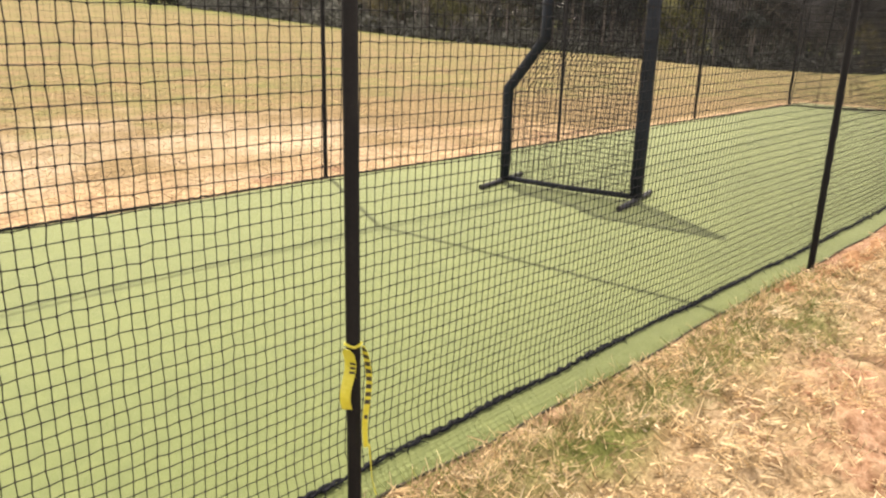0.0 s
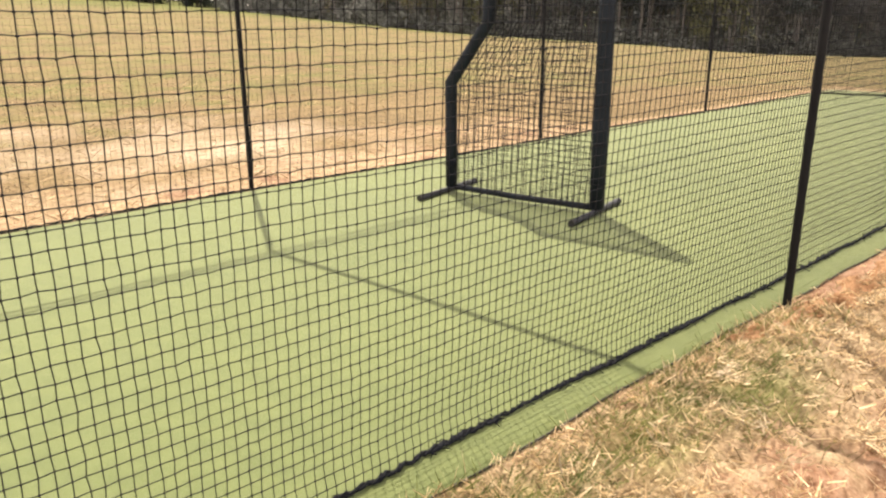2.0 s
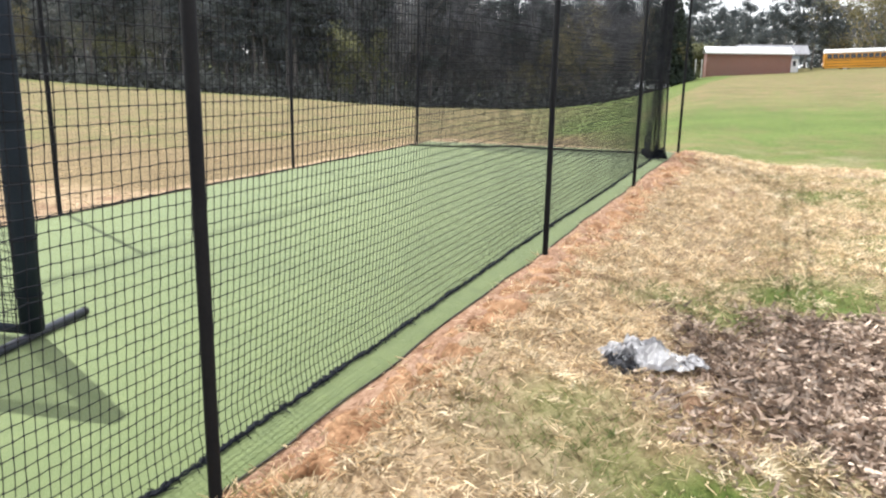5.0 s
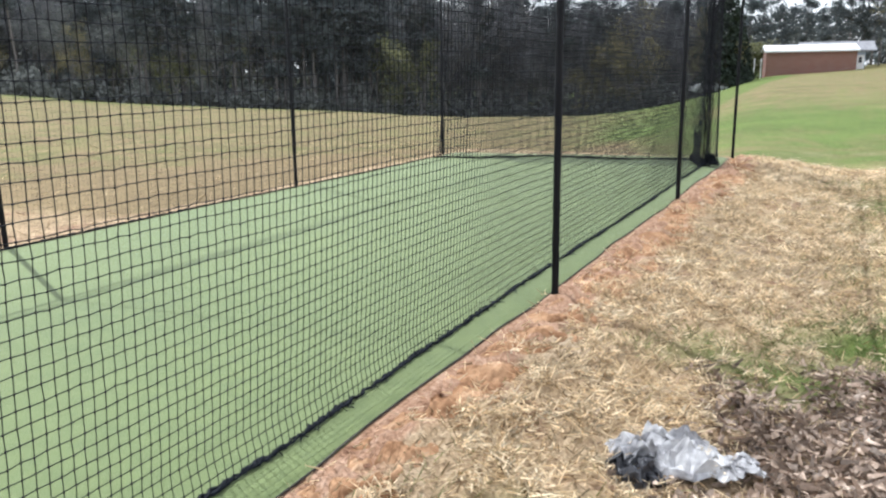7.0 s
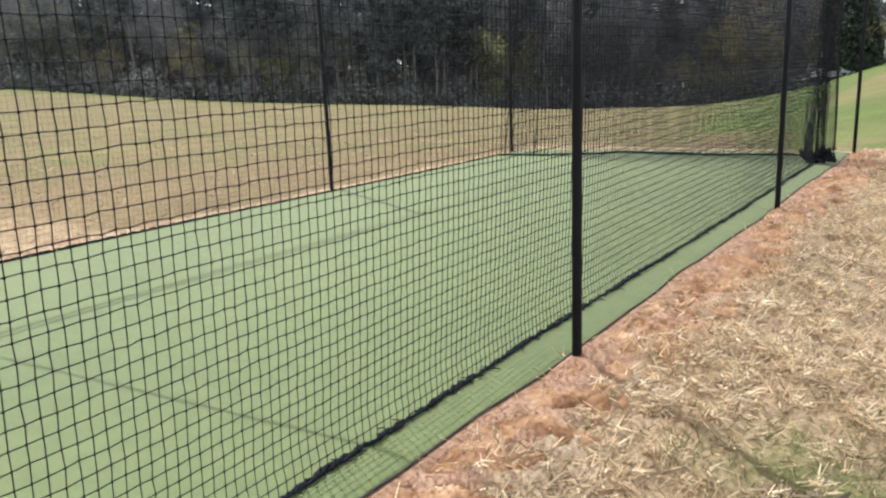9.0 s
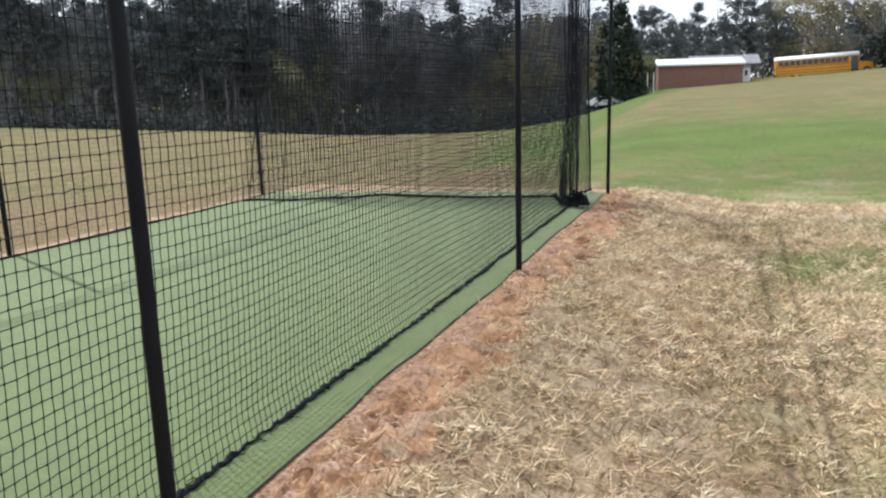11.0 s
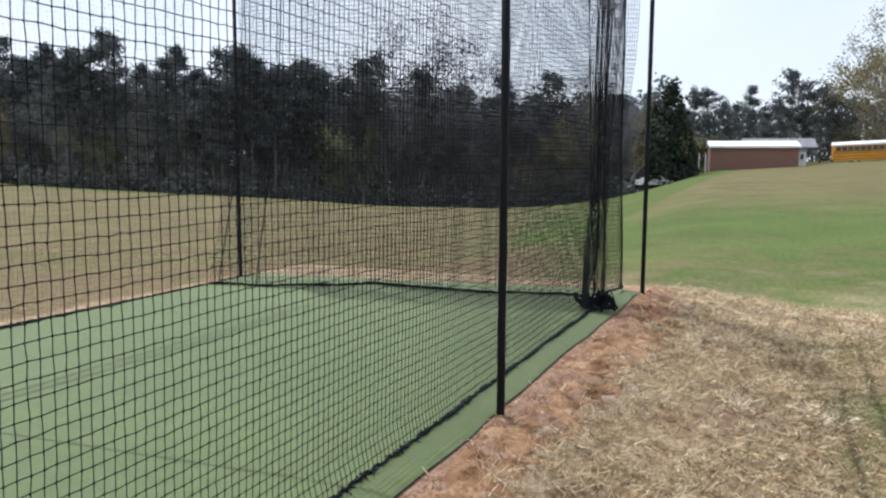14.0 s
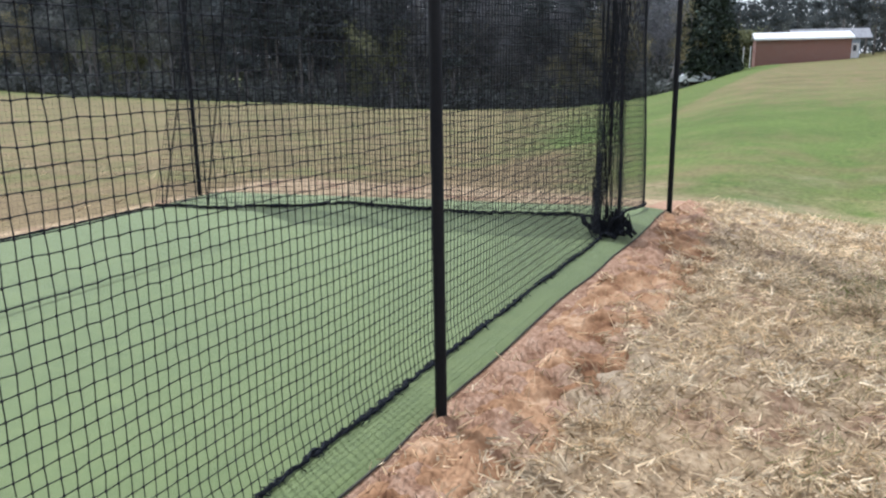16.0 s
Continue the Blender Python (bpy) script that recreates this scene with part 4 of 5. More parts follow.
    c = blade_quads(rng, x, y, ground_z(x, y) - 0.003, 0.025 + 0.05 * rng.rand(n), 0.004 + 0.005 * rng.rand(n), 0.25 + 0.8 * rng.rand(n))
    tagged(new("grass_stubble", quads("grass_stubble", c, THATCH)), "short brown grass stubble standing in the straw", "grass", kind="stuff")
    # standing dry tussocks
    rng = np.random.RandomState(17)
    cs = []
    for cx, cy, k in [(0.88, 9.77, 120), (0.75, 3.05, 90), (0.9, 5.2, 60), (0.45, 5.9, 60), (1.3, 7.4, 60), (2.0, 8.6, 60), (0.6, 8.2, 70), (1.7, 6.4, 50), (0.5, -0.2, 60), (0.8, -1.6, 70), (0.5, -2.6, 80), (1.2, -3.1, 60), (0.25, 4.2, 80), (0.3, 7.1, 80), (2.6, 10.5, 60), (1.4, 11.4, 60), (3.2, 9.0, 60)]:
        x, y = cx + 0.07 * rng.randn(k), cy + 0.06 * rng.randn(k)
        cs.append(blade_quads(rng, x, y, ground_z(x, y) - 0.002, 0.05 + 0.1 * rng.rand(k), 0.003 + 0.002 * rng.rand(k), 0.3 + 0.9 * rng.rand(k)))
    tagged(new("dry_tussocks", quads("dry_tussocks", np.concatenate(cs), STRAW)), "small upright tussocks of dry grass", "grass", kind="stuff")
    # the field beyond the far net
    rng, x, y = scatter(13, 20000, -16, -4.65, -6, 22, lambda x, y, r: np.clip(1.2 - 0.07 * (-x - 4.6), 0.2, 1) * (1 - 0.8 * smooth01((y - 1) / 5)) * (0.3 + 0.7 * patchy(x, y, 0.6)))
    n = len(x)
    c = blade_quads(rng, x, y, ground_z(x, y) + 0.003, 0.06 + 0.12 * rng.rand(n), 0.006 + 0.006 * rng.rand(n), 0.1 + 0.5 * rng.rand(n))
    tagged(new("field_straw", quads("field_straw", c, THATCH)), "matted dry straw on the field beside the cage", "straw", kind="stuff")
    # clods along the dug edge
    rng, x, y = scatter(14, 1500, 0.0, 0.75, -2, 13.2, lambda x, y, r: np.clip(1.2 * clay_weight(x, y) - 0.25, 0, 1) * patchy(x, y, 2.5))
    s = Shape()
    z = ground_z(x, y)
    for px, py, pz in zip(x, y, z):
        r = 0.004 + 0.022 * rng.rand() ** 3
        v = [Vector(q) for q in ((1, 0, 0), (-1, 0, 0), (0, 1, 0), (0, -1, 0), (0, 0, 1), (0, 0, -1))]
        s.add([(px + q.x * r * (0.7 + 0.6 * rng.rand()), py + q.y * r * (0.7 + 0.6 * rng.rand()), pz + 0.1 * r + q.z * r * 0.5) for q in v],
              [(4, 0, 2), (4, 2, 1), (4, 1, 3), (4, 3, 0), (5, 2, 0), (5, 1, 2), (5, 3, 1), (5, 0, 3)])
    tagged(part("clay_clods", s, CLOD), "crumbled red clay clods along the turf's edge", "soil", kind="stuff")
    # leaf pile
    rng, x, y = scatter(15, 40000, 0.6, 4.2, 1.0, 4.0, lambda x, y, r: pile_weight(x, y) ** 1.5)
    n = len(x)
    z = ground_z(x, y) + 0.005 + 0.06 * rng.rand(n) * pile_weight(x, y)
    c = blade_quads(rng, x, y, z, 0.03 + 0.05 * rng.rand(n), 0.010 + 0.022 * rng.rand(n), rng.randn(n) * 0.4)
    tagged(new("leaf_litter", quads("leaf_litter", c, DEAD_LEAF)), "flattened pile of dead brown leaves on the grass", "leaves", kind="stuff")


build_litter()


def fractal(shape, cells, octaves, seed):
    """Layered value noise on a grid, from -1 to 1; cells: the first layer's cells along the two axes."""
    rng, out, amp, total = np.random.RandomState(seed), np.zeros(shape), 1.0, 0.0
    cx, cy = cells
    for _ in range(octaves):
        g = rng.rand(int(cx) + 2, int(cy) + 2) * 2 - 1
        u, v = np.linspace(0, int(cx), shape[0]), np.linspace(0, int(cy), shape[1])
        i, j = np.minimum(u.astype(int), int(cx)), np.minimum(v.astype(int), int(cy))
        fu, fv = smooth01(u - i)[:, None], smooth01(v - j)[None]
        a, b = g[np.ix_(i, j)], g[np.ix_(i + 1, j)]
        c, d = g[np.ix_(i, j + 1)], g[np.ix_(i + 1, j + 1)]
        out += amp * ((a * (1 - fu) + b * fu) * (1 - fv) + (c * (1 - fu) + d * fu) * fv)
        total += amp
        amp, cx, cy = amp * 0.55, cx * 2.1, cy * 2.1
    return out / total


def build_clay():
    """The loose dug clay banked along the turf: pits, crumbs and ridges of its own."""
    ys, n = np.arange(-0.6, 12.55, 0.02), 44
    u = np.linspace(0, 1, n)
    wide = np.interp(ys, [-0.6, 0.5, 2, 3.5, 5, 8, 10, 12, 12.55], [0.1, 0.26, 0.34, 0.43, 0.47, 0.47, 0.56, 0.58, 0.1])
    wide = wide * (1 + 0.28 * fractal((len(ys), 1), (26, 1), 4, 5)[:, 0])
    x = -0.045 + u[None] * wide[:, None]
    y = np.repeat(ys[:, None], n, 1) + 0.006 * np.random.RandomState(2).randn(len(ys), n)
    h = 0.060 * fractal(x.shape, (95, 4), 5, 8) + 0.016 * np.abs(fractal(x.shape, (190, 9), 3, 9))
    h = h - 0.16 * np.clip(fractal(x.shape, (75, 4), 3, 12) - 0.16, 0, 1)
    rim = np.sin(np.pi * np.clip(u, 0, 1)) ** 0.5
    z = ground_z(x, y) + (0.012 + h) * rim[None] - 0.022 * (1 - rim[None])
    m = len(ys)
    k = (np.arange(m - 1)[:, None] * n + np.arange(n - 1)[None]).ravel()
    faces = np.stack([k, k + 1, k + n + 1, k + n], -1)
    me = mesh_of("dug_clay", np.stack([x, y, z], -1).reshape(-1, 3).tolist(), faces.tolist(), DUG_CLAY, True)
    tagged(new("dug_clay", me), "loose dug red clay banked along the turf's edge", "soil", kind="stuff")


build_clay()


def build_sheet():
    """Crumpled plastic sheet lying half under the leaves."""
    t = thing("plastic_sheet", "crumpled torn white and black plastic sheet by the leaf pile", "plastic sheet", at=pose(1.0, 2.30, float(ground_z(1.0, 2.30)), 0, 0, 25))

    def crumple(name, w, d, h, mat, off, seed, label):
        s, nx, ny = Shape(), 30, 22
        for j in range(ny):
            for i in range(nx):
                u, v = i / (nx - 1), j / (ny - 1)
                p = Vector((u * 5 + seed, v * 4, seed))
                edge = min(u, 1 - u, v, 1 - v)
                up = h * min(1, edge * 5) * (0.35 + 0.9 * abs(noise.noise(p)) + 0.5 * abs(noise.noise(p * 2.7)) + 0.25 * abs(noise.noise(p * 6)))
                s.v.append((off[0] + (u - 0.5) * w + 0.05 * noise.noise(p * 1.3), off[1] + (v - 0.5) * d + 0.05 * noise.noise(p * 1.6 + Vector((9, 0, 0))), off[2] + max(0.004, up)))
        for j in range(ny - 1):
            for i in range(nx - 1):
                a = j * nx + i
                s.f.append((a, a + 1, a + nx + 1, a + nx))
        ob = part(name, s, mat, t, label)
        sol = ob.modifiers.new("thickness", "SOLIDIFY")
        sol.thickness = 0.003

    crumple("sheet", 0.46, 0.30, 0.11, SHEET_WHITE, (0.02, 0.02, 0.0), 3.1, "dirty white folds")
    crumple("sheet", 0.24, 0.15, 0.08, SHEET_BLACK, (-0.12, -0.12, 0.002), 8.4, "black torn corner")
    crumple("sheet", 0.2, 0.13, 0.045, SHEET_WHITE, (0.28, -0.04, 0.002), 5.7, "loose white flap")


build_sheet()


# ---- trees ----
def leaf_cloud(rng, centres, per, spread, size, flat=0.7):
    """Small leaf quads round the given centres, as an (n, 4, 3) array."""
    c = np.repeat(np.asarray(centres), per, 0)
    n = len(c)
    p = c + rng.randn(n, 3) * np.array([spread, spread, spread * flat])
    a, b = rng.randn(n, 3), rng.randn(n, 3)
    a /= np.linalg.norm(a, axis=1, keepdims=True)
    b = np.cross(a, b)
    b /= np.linalg.norm(b, axis=1, keepdims=True)
    s = size * (0.6 + 0.8 * rng.rand(n, 1))
    return np.stack([p - a * s - b * s * 0.4, p + a * s * 0.2 - b * s * 0.5, p + a * s, p - a * s * 0.1 + b * s * 0.55], 1)


def tree(name, label, trunk_shape, bark, cloud, leaf_mat):
    t = thing(name, label, "tree", "trees round the field", pose(0, 0, 0))
    part("trunk", trunk_shape, bark, t, smooth=True)
    if cloud is not None:
        ob = new("crown", quads("crown", cloud, leaf_mat))
        ob.parent = t
    return t


def pine(seed, h=16.0, crown_from=0.5, wide=2.6):
    rng, s = np.random.RandomState(seed), Shape()
    lean = rng.randn(2) * 0.25
    path = [(lean[0] * (k / 8) ** 2 + 0.06 * rng.randn(), lean[1] * (k / 8) ** 2 + 0.06 * rng.randn(), h * k / 8 - 0.3) for k in range(9)]
    s.tube(path, [0.2 * (1 - 0.82 * k / 8) for k in range(9)], 7)
    centres = []
    for k in range(40):
        u = crown_from + (1 - crown_from) * rng.rand() ** 0.8
        z = h * u
        x0, y0 = np.interp(z, [p[2] for p in path], [p[0] for p in path]), np.interp(z, [p[2] for p in path], [p[1] for p in path])
        top = (1 - u) / (1 - crown_from)
        ln = wide * (0.16 + 0.84 * math.sin(math.pi * min(1, 0.06 + 0.72 * top))) * (0.4 + 0.7 * rng.rand())
        a, up = rng.rand() * 6.283, 0.25 + 0.3 * rng.rand()
        end = (x0 + ln * math.cos(a), y0 + ln * math.sin(a), z + ln * up)
        mid = (x0 + 0.5 * ln * math.cos(a), y0 + 0.5 * ln * math.sin(a), z + 0.3 * ln * up)
        s.tube([(x0, y0, z), mid, end], [0.05, 0.035, 0.012], 4)
        for f in (0.35, 0.65, 0.9, 1.05):
            centres.append((x0 + ln * f * math.cos(a) + 0.2 * rng.randn(), y0 + ln * f * math.sin(a) + 0.2 * rng.randn(), z + ln * up * f + 0.12 * rng.randn()))
    for k in range(6):
        centres.append((path[-1][0] + 0.3 * rng.randn(), path[-1][1] + 0.3 * rng.randn(), h - 0.2 + 0.3 * rng.randn()))
    for k in range(5):
        a, z = rng.rand() * 6.283, h * (0.2 + 0.3 * rng.rand())
        s.tube([(0.0, 0.0, z), (0.8 * math.cos(a), 0.8 * math.sin(a), z + 0.15)], [0.03, 0.01], 4)
    return tree("pine_tree", "tall dark green pine with a bare lower trunk", s, BARK_PINE, leaf_cloud(rng, centres, 21, 0.36, 0.18, 0.62), NEEDLES)


def hardwood(seed, h=14.0, leaves=6, leaf_mat=None, label="grey hardwood tree just coming into leaf", wide=0.42, size=0.14, name="hardwood_tree"):
    rng, s, tips = np.random.RandomState(seed), Shape(), []

    def limb(p, d, ln, r, depth):
        pts, q, dd = [p], Vector(p), Vector(d)
        for k in range(4):
            dd = (dd + Vector(rng.randn(3)) * 0.13 + Vector((0, 0, 0.07))).normalized()
            q = q + dd * ln / 4
            pts.append(tuple(q))
        s.tube(pts[::(1 if depth < 2 else 2)], [r * (1 - 0.17 * k) for k in range(5)][::(1 if depth < 2 else 2)], (6, 4, 3, 3)[depth], False)
        if depth == 3:
            tips.extend(pts[2:])
            return
        for k in range((7, 4, 3)[depth]):
            i = 4 if k == 0 else rng.randint(1 if depth == 0 else 1, 5)
            side = Vector(rng.randn(3))
            side = (side - dd * side.dot(dd)).normalized()
            nd = (dd * 0.9 + side * (0.55 + wide * rng.rand())).normalized()
            limb(pts[i], nd, ln * (0.5 + 0.2 * rng.rand()), r * 0.48, depth + 1)

    limb((0, 0, -0.3), (0, 0, 1), h * 0.5, 0.17, 0)
    cloud = leaf_cloud(rng, tips, leaves, 0.36, size, 0.9) if leaves else None
    return tree(name, label, s, BARK_GREY, cloud, leaf_mat or SPRING_LEAF)


def cedar(seed, h=8.5):
    rng, s = np.random.RandomState(seed), Shape()
    s.tube([(0, 0, -0.3), (0.05, 0, h * 0.5), (0, 0, h)], [0.18, 0.1, 0.02], 7)
    centres = []
    for k in range(420):
        u = rng.rand() ** 1.25
        a = rng.rand() * 6.283
        r = (2.0 * (1 - u) ** 0.75 + 0.1) * (0.6 + 0.4 * rng.rand()) * (1 + 0.4 * math.sin(a * 2 + 9 * u) * math.sin(17 * u + a))
        centres.append((r * math.cos(a), r * math.sin(a), 0.25 + u * (h - 0.4)))
    return tree("cedar_tree", "dense dark conical cedar standing at the field's edge", s, BARK_PINE, leaf_cloud(rng, centres, 11, 0.26, 0.2, 1.2), CEDAR_LEAF)


def polar(az, r):
    a = radians(az + (0.4 if az < 12 else 0.2))
    x, y = HUB[0] - r * math.sin(a), HUB[1] + r * math.cos(a)
    return x, y, float(ground_z(x, y))


def stand(proto, az, r, size=1.0, rng=None, sink=0.0):
    x, y, z = polar(az, r)
    turn = rng.rand() * 360 if rng is not None else 0
    ob = copy_thing(proto, pose(x, y, z - sink, 0, 0, turn))
    ob.scale = (size, size, size * (0.95 + (0.15 * rng.rand() if rng is not None else 0)))
    return ob


def drop(ob):
    for o in [*ob.children_recursive, ob]:
        bpy.data.objects.remove(o)


def build_woods():
    pines = [pine(41, 16, 0.36, 2.6), pine(42, 17.5, 0.45, 2.3), pine(43, 15, 0.3, 2.7), pine(44, 16.5, 0.5, 2.1), pine(45, 15, 0.38, 3.7), pine(46, 14.5, 0.34, 3.3)]
    bare = [hardwood(51, 13, 11, OLIVE_LEAF, "grey hardwood tree with sparse olive buds", size=0.12), hardwood(52, 14, 13, BUD_TWIG, "tall bare grey hardwood tree", size=0.10), hardwood(53, 11, 9, SPRING_LEAF, size=0.12)]
    feather = hardwood(59, 12, 16, FEATHER_LEAF, "hardwood tree in pale feathery new leaf", size=0.10)
    rng = np.random.RandomState(77)
    for k in range(180):
        az = 9.5 + 56 * (k + rng.rand()) / 180
        r = 99 + 32 * rng.rand() ** 1.4
        pick = rng.rand() < np.interp(az, [13, 29, 33, 41, 45], [0.12, 0.2, 0.92, 0.92, 0.42])
        kind = pines if pick else (bare[1:2] * 3 + bare[:1] if az < 31 else bare[:2] * 3 + bare[2:])
        low = np.interp(az, [10, 17, 18, 22, 30, 33, 40, 46], [0.9, 0.92, 0.98, 1.06, 1.08, 1.06, 1.04, 0.99])
        stand(kind[rng.randint(4 if pick else len(kind))], az, r, low * (0.85 + 0.2 * rng.rand()), rng)
    # a taller spray of bare crowns and a yellow-green tree at the wood's edge
    for az, r, s, kk in ((25, 100, 1.62, 1), (23.5, 103, 1.55, 1), (26, 108, 1.55, 0), (21.5, 101, 1.2, 1), (17.5, 104, 1.05, 0), (15.8, 102, 1.1, 1), (14.2, 102, 1.15, 1), (12.6, 104, 1.0, 1), (29, 103, 1.2, 1), (27.5, 99, 1.15, 1)):
        stand(bare[kk], az, r, s, rng)
    stand(pines[0], 19.3, 99, 1.0, rng)
    for az, r, s in ((13.2, 98, 0.9), (11.8, 97, 0.95), (10.4, 98, 0.85), (16.5, 98, 0.6), (52, 98, 0.75), (58, 99, 0.7)):
        stand(feather, az, r, s, rng)
    bright = hardwood(57, 9, 8, SPRING_LEAF, "hardwood tree with bright yellow-green new leaves")
    for az, r, s in ((29.5, 98, 1.3), (32, 97, 0.5), (47, 98, 0.9)):
        stand(bright, az, r, s, rng)
    # behind the school buildings
    for az, r, s, p in ((9.3, 118, 0.72, 4), (6.0, 128, 0.8, 5), (5.2, 131, 0.86, 4), (4.2, 127, 0.66, 5), (2.5, 130, 0.7, 0), (0.8, 126, 0.62, 5), (-0.1, 130, 0.84, 4), (-0.9, 133, 0.8, 5), (-1.9, 128, 0.72, 4), (-2.8, 130, 0.66, 5), (3.4, 138, 0.66, 4), (1.6, 137, 0.62, 5), (7.2, 136, 0.74, 4), (8.3, 130, 0.74, 5), (6.6, 134, 0.7, 4), (-3.6, 135, 0.6, 5)):
        stand(pines[p], az, r, s, rng)
    for az, r, s in ((-5.9, 123, 1.3), (-7.3, 126, 1.45), (-9.2, 122, 1.3), (-11.4, 125, 1.35), (-13.5, 121, 1.2)):
        stand(feather, az, r, s * 1.15, rng)
    for az in np.arange(-14, 9, 1.6):
        stand(bare[rng.randint(3)], az + rng.rand(), 134 + 14 * rng.rand(), 0.5 + 0.15 * rng.rand(), rng)
    ced = cedar(61)
    stand(ced, 7.5, 97, 1.32, rng)
    stand(ced, 8.7, 102, 1.15, rng)
    stand(ced, 6.5, 99, 0.75, rng)
    stand(ced, -9.6, 116, 1.05, rng)
    for az, s in ((67.5, 0.9), (70.5, 1.0), (73.5, 0.85), (77.5, 0.9), (83, 1.0)):
        stand(ced, az, 106 + 6 * rng.rand(), s, rng)
    for az in (63, 66, 69, 76, 80, 86):
        stand(bare[rng.randint(3)], az, 118 + 8 * rng.rand(), 0.9, rng)
        stand(pines[rng.randint(4)], az + 1.3, 124 + 8 * rng.rand(), 0.85, rng)
    sap = hardwood(58, 3.2, 10, SPRING_LEAF, "small sapling in pale yellow bloom")
    stand(sap, 5.0, 118, 1.6, rng)
    for p in (*pines, *bare, feather, bright, ced, sap):
        drop(p)
    # undergrowth along the edge of the woods, and the far canopy behind
    cs = []
    for k in range(2000):
        az = 8.8 + 57 * rng.rand()
        r = 97 + 26 * rng.rand() ** 1.3
        x, y, z = polar(az, r)
        tall = (0.8 + (2.6 if r < 108 else 6.5) * rng.rand()) * (0.6 + 0.5 * math.sin(az * 1.7))
        cs.append((x, y, z + max(0.3, tall) * rng.rand()))
    cl = leaf_cloud(rng, cs, 16, 0.7, 0.3, 0.9)
    tagged(new("undergrowth", quads("undergrowth", cl, OLIVE_LEAF)), "dense olive undergrowth along the edge of the woods", "undergrowth", kind="stuff")
    cs, trunks = [], Shape()
    for k in range(420):
        az = 8 + 82 * rng.rand()
        r = 138 + 30 * rng.rand()
        x, y, z = polar(az, r)
        h = 17 + 4 * rng.rand() if 13 < az < 42 else (15 if az < 58 else 11) + 4 * rng.rand()
        trunks.tube([(x, y, z - 0.5), (x + 0.3 * rng.randn(), y, z + h)], [0.2, 0.05], 5, False)
        for i in range(24):
            u = 0.1 + 0.9 * rng.rand()
            w = 2.6 * (1.15 - u)
            cs.append((x + w * rng.randn() * 0.6, y + w * rng.randn() * 0.6, z + h * u))
    for k in range(150):
        az, r = -30 + 39 * rng.rand(), 142 + 25 * rng.rand()
        x, y, z = polar(az, r)
        h = 7 + 4 * rng.rand()
        trunks.tube([(x, y, z - 0.5), (x, y, z + h)], [0.2, 0.05], 5, False)
        for i in range(12):
            u = 0.1 + 0.9 * rng.rand()
            cs.append((x + 1.4 * rng.randn(), y + 1.4 * rng.randn(), z + h * u))
    cl = leaf_cloud(rng, cs, 15, 0.85, 0.45, 0.9)
    far = thing("far_woods", "dark mixed woods standing behind the field's edge", "woods", kind="stuff")
    ob = new("foliage", quads("far_woods", cl, NEEDLES))
    ob.parent = far
    part("trunks", trunks, BARK_PINE, far)


build_woods()


# ---- the school hill: building, bus, car ----
def facing(az, r, turn=0.0):
    """A pose at that azimuth and distance whose x axis runs to the right and whose y axis points away."""
    x, y, z = polar(az, r)
    return pose(x, y, z, 0, 0, az + 0.4 + turn)


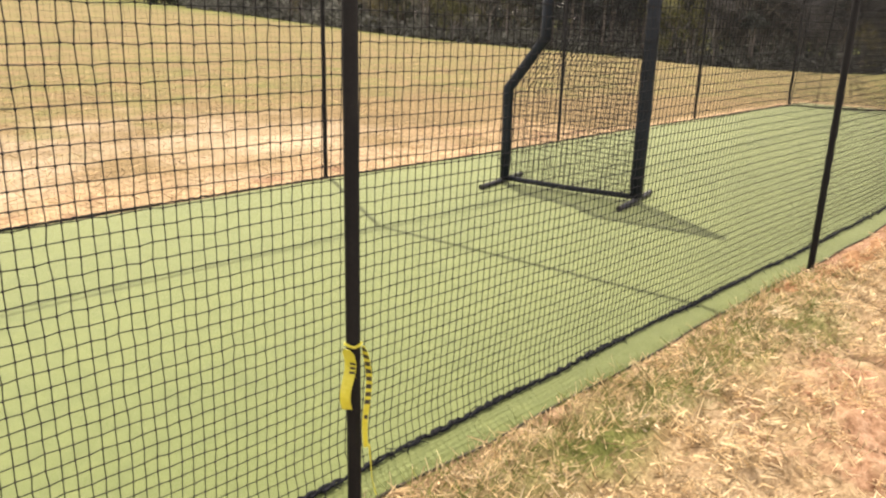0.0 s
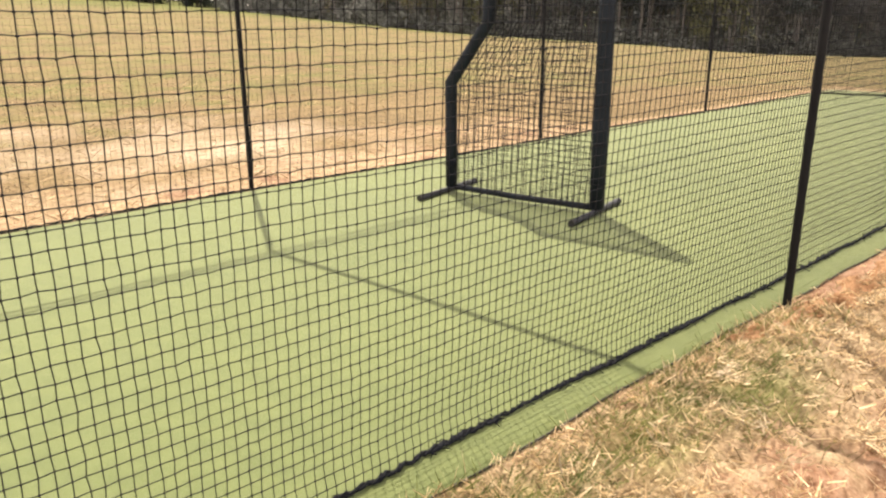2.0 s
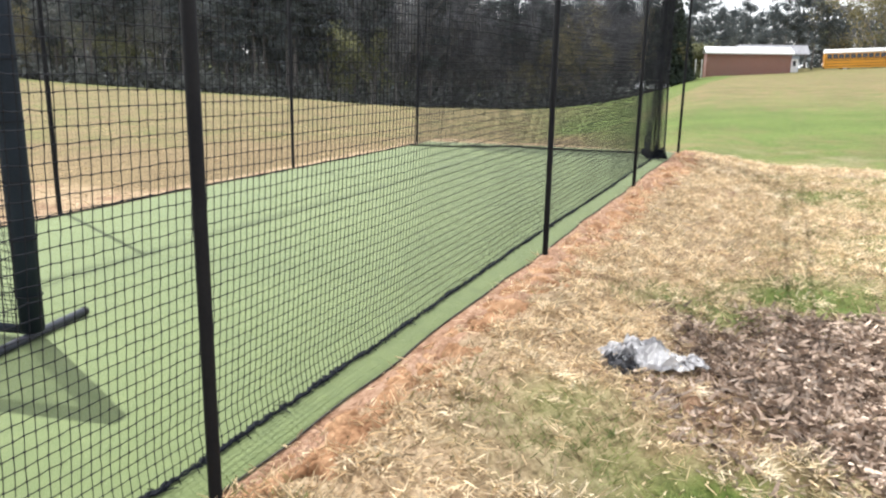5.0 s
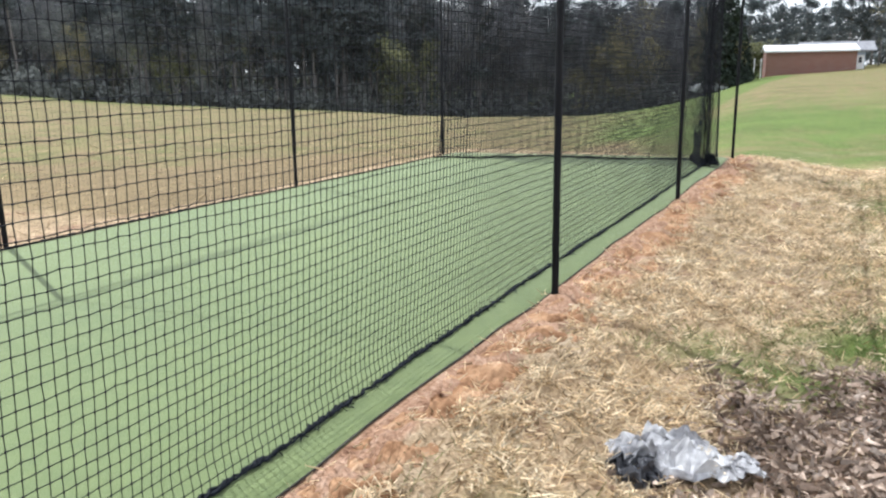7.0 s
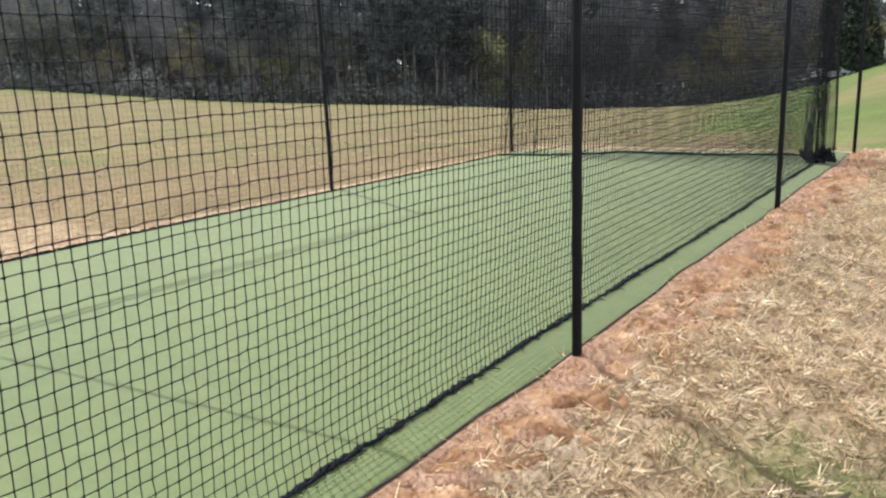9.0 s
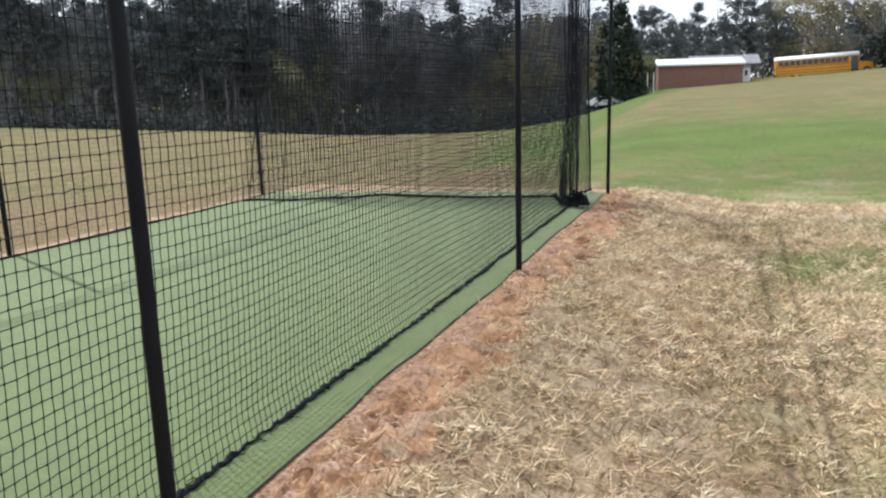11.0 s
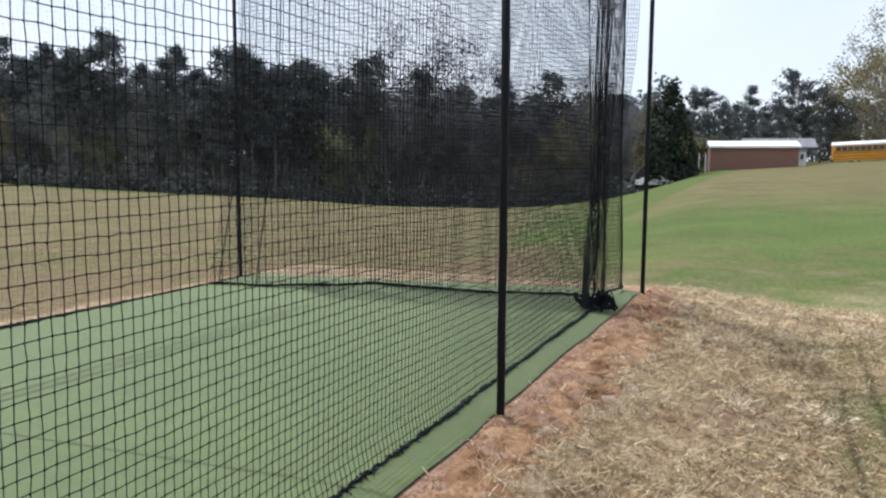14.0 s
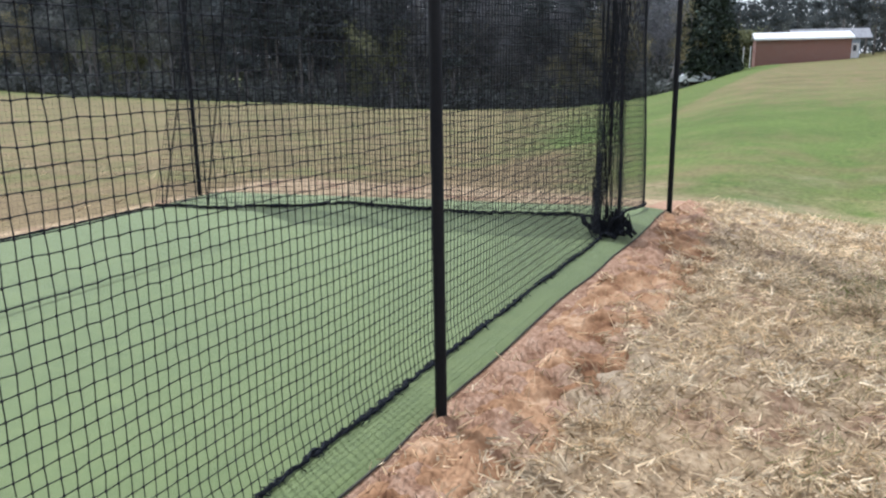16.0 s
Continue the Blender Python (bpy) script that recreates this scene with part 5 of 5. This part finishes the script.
def build_school():
    m = facing(2.1, 109, 6)
    t = thing("school_building", "low red-brick school building with a white metal roof", "building", at=m)
    W, D, H = 10.6, 7.0, 2.75
    for name, lo, hi in (("front_wall", (-W / 2, 0, -0.9), (W / 2, 0.3, H)), ("back_wall", (-W / 2, D - 0.3, -0.9), (W / 2, D, H)),
                         ("end_wall", (-W / 2, 0.3, -0.9), (-W / 2 + 0.3, D - 0.3, H)), ("end_wall", (W / 2 - 0.3, 0.3, -0.9), (W / 2, D - 0.3, H))):
        part(name, Shape().box(lo, hi), BRICK, t)
    part("roof", Shape().extrude([(-0.35, H), (D / 2, H + 0.75), (D + 0.35, H), (D + 0.35, H + 0.16), (D / 2, H + 0.92), (-0.35, H + 0.16)], 0, -W / 2 - 0.25, W / 2 + 0.25), WHITE_ROOF, t, "white standing-seam metal roof")
    ribs = Shape()
    for x in np.arange(-W / 2, W / 2 + 0.01, 0.6):
        ribs.extrude([(-0.36, H + 0.16), (D / 2, H + 0.92), (D / 2, H + 0.97), (-0.36, H + 0.21)], 0, x - 0.03, x + 0.03)
    part("roof_seams", ribs, WHITE_ROOF, t)
    part("fascia", Shape().box((-W / 2 - 0.26, -0.4, H - 0.05), (W / 2 + 0.26, -0.36, H + 0.18)), WHITE_PAINT, t)
    for x in (-W / 2 - 1.4, -W / 2 - 0.6):
        p = thing("white_post", "thin white post beside the brick building", "post", "white posts by the building", m @ Matrix.Translation((x, -0.8, 0)))
        part("pipe", Shape().tube([(0, 0, -1.2), (0, 0, 1.9)], 0.06, 8), WHITE_PAINT, p)
        part("cap", Shape().tube([(0, 0, 1.9), (0, 0, 1.95)], [0.08, 0.05], 8), WHITE_PAINT, p)
    w = thing("school_annex", "small pale blue annex with a white door and grey shingle roof", "building", at=m @ Matrix.Translation((W / 2 + 0.75, 2.4, 0.1)))
    part("wall", Shape().box((-3.3, 0, -0.9), (0.55, 4.5, 2.6)), BLUE_SIDING, w)
    part("roof", Shape().extrude([(-0.6, 2.6), (2.2, 3.75), (5.0, 2.6), (5.0, 2.74), (2.2, 3.92), (-0.6, 2.74)], 0, -7.2, 1.75), SHINGLE, w, "grey shingle roof")
    door = part("door", Shape().box((-0.48, -0.06, 0.02), (0.46, -0.004, 2.1), 0.01), WHITE_PAINT, w, "white door with a small window")
    part("pane", Shape().box((-0.2, -0.075, 1.15), (0.18, -0.062, 1.85)), DARK_GLASS, door)
    part("handle", Shape().tube([(0.36, -0.07, 1.0), (0.36, -0.12, 1.0)], 0.025, 8), STEEL, door)
    part("step", Shape().box((-0.8, -1.0, -0.4), (0.8, -0.07, 0.0), 0.02), WHITE_PAINT, w, "pale concrete step")


def build_bus():
    t = thing("school_bus", "yellow school bus with a white roof parked on the hill", "bus", at=facing(-5.6, 117, 8) @ Matrix.Translation((0, 0, -0.42)) @ Matrix.Rotation(radians(-3.0), 4, "Y"))
    L, W = 10.1, 2.4
    x0 = -5.9
    x1 = x0 + L
    body = Shape()
    prof = [(0, 0.55), (W, 0.55), (W, 2.45), (W - 0.02, 2.5), (0.02, 2.5), (0, 2.45)]
    body.extrude(prof, 0, x0, x1)
    part("body", body, BUS_YELLOW, t)
    arc = [(W / 2 + (W / 2 + 0.02) * math.cos(a), 2.5 + 0.55 * math.sin(a) ** 0.8) for a in np.linspace(0, math.pi, 13)]
    part("roof", Shape().extrude(arc, 0, x0 - 0.02, x1 + 0.02), WHITE_PAINT, t, "rounded white roof", True)
    for z in (0.75, 1.1, 1.5, 1.72):
        part("rub_rail", Shape().box((x0, -0.03, z), (x1, -0.002, z + 0.07), 0.01), RUBBER, t)
    n = 12
    for k in range(n):
        a = x0 + 0.3 + k * (L - 1.5) / n
        win = part("window", Shape().box((a, -0.016, 1.84), (a + (L - 1.5) / n - 0.1, -0.002, 2.42), 0.005), RUBBER, t)
        part("pane", Shape().box((a + 0.03, -0.022, 1.87), (a + (L - 1.5) / n - 0.13, -0.018, 2.12)), DARK_GLASS, win)
        part("pane", Shape().box((a + 0.03, -0.022, 2.15), (a + (L - 1.5) / n - 0.13, -0.018, 2.39)), DARK_GLASS, win)
    door = part("door", Shape().box((x1 - 0.95, -0.02, 0.5), (x1 - 0.12, -0.004, 2.45), 0.01), RUBBER, t, "dark folding entrance door")
    for k in (0, 1):
        part("pane", Shape().box((x1 - 0.9 + 0.4 * k, -0.03, 0.7), (x1 - 0.56 + 0.4 * k, -0.022, 2.35)), DARK_GLASS, door)
    hood = Shape()
    hood.extrude([(x1, 0.6), (x1 + 1.75, 0.6), (x1 + 1.85, 0.8), (x1 + 1.8, 1.4), (x1 + 1.6, 1.55), (x1, 1.75)], 1, 0.15, W - 0.15)
    part("hood", hood, BUS_YELLOW, t, "yellow engine hood")
    part("windscreen", Shape().extrude([(x1 + 0.005, 1.76), (x1 + 0.06, 1.76), (x1 + 0.005, 2.5)], 1, 0.15, W - 0.15), DARK_GLASS, t)
    part("bumper", Shape().box((x1 + 1.8, 0.05, 0.5), (x1 + 1.98, W - 0.05, 0.8), 0.02), RUBBER, t)
    part("bumper", Shape().box((x0 - 0.15, 0.05, 0.5), (x0 - 0.004, W - 0.05, 0.75), 0.02), RUBBER, t)
    for y in (0.35, W - 0.35):
        part("headlight", Shape().tube([(x1 + 1.82, y, 1.1), (x1 + 1.88, y, 1.1)], 0.11, 10), STEEL, t)
        part("tail_light", Shape().box((x0 - 0.03, y - 0.1, 1.3), (x0 - 0.002, y + 0.1, 1.5)), LAMP_RED, t)
    for x in (x0 + 2.6, x1 + 0.9):
        for y in (0.02, W - 0.3):
            tyre = part("wheel", Shape().tube([(x, y, 0.48), (x, y + 0.04, 0.48), (x, y + 0.24, 0.48), (x, y + 0.28, 0.48)], [0.42, 0.5, 0.5, 0.42], 18), RUBBER, t)
            part("rim", Shape().tube([(x, y - 0.015, 0.48), (x, y - 0.004, 0.48)], [0.24, 0.27], 14), STEEL, tyre)
    for y in (-0.25, W + 0.25):
        part("mirror", Shape().box((x1 + 0.3, y - 0.12, 1.6), (x1 + 0.36, y + 0.12, 2.1), 0.02), RUBBER, t)


def car_body(t, paint):
    L, W = 4.5, 1.75
    low = [(-2.25, 0.35), (2.2, 0.35), (2.25, 0.6), (2.15, 0.82), (1.0, 0.95), (-1.75, 0.98), (-2.22, 0.9)]
    part("body", Shape().extrude(low, 1, 0, W), paint, t)
    top = [(1.0, 0.952), (0.35, 1.4), (-1.1, 1.43), (-1.8, 0.982)]
    part("cabin", Shape().extrude(top, 1, 0.12, W - 0.12), paint, t)
    for a, b in ((-1.5, -0.55), (-0.45, 0.65)):
        part("window", Shape().extrude([(a, 1.0), (b, 1.0), (min(b, 0.3), 1.33), (max(a, -1.1), 1.35)], 1, 0.105, 0.117), DARK_GLASS, t)
    for x in (-1.4, 1.4):
        for y in (-0.02, W - 0.2):
            wheel = part("wheel", Shape().tube([(x, y, 0.32), (x, y + 0.03, 0.32), (x, y + 0.19, 0.32), (x, y + 0.22, 0.32)], [0.28, 0.32, 0.32, 0.28], 16), RUBBER, t)
            part("rim", Shape().tube([(x, y - 0.01, 0.32), (x, y - 0.002, 0.32)], 0.19, 12), STEEL, wheel)


def build_cars():
    t = thing("parked_car", "white car parked under the trees at the field's edge", "car", "parked cars", facing(8.3, 96.5, 12) @ Matrix.Translation((0, 0, -0.08)))
    car_body(t, CAR_WHITE)
    for az in (71.0, 74.3):
        t = thing("parked_car", "pale car parked among trees far across the field", "car", "parked cars", facing(az, 112, 15))
        car_body(t, CAR_WHITE)


def build_house():
    t = thing("far_house", "low brick house among dark trees across the field", "house", at=facing(79.5, 116, -8))
    part("wall", Shape().box((-6, 0, -0.8), (6, 7, 2.7)), BRICK, t)
    part("roof", Shape().extrude([(-0.5, 2.7), (3.5, 4.6), (7.5, 2.7), (7.5, 2.85), (3.5, 4.8), (-0.5, 2.85)], 0, -6.5, 6.5), SHINGLE, t)
    for x in (-4, -1.2, 3.4):
        win = part("window", Shape().box((x, -0.05, 0.9), (x + 1.1, -0.004, 2.1), 0.01), WHITE_PAINT, t, "white-framed window")
        part("pane", Shape().box((x + 0.08, -0.06, 0.98), (x + 1.02, -0.052, 2.02)), DARK_GLASS, win)
    part("door", Shape().box((1.2, -0.05, 0.0), (2.1, -0.004, 2.05), 0.01), WHITE_PAINT, t, "white front door")


build_school()
build_bus()
build_cars()
build_house()
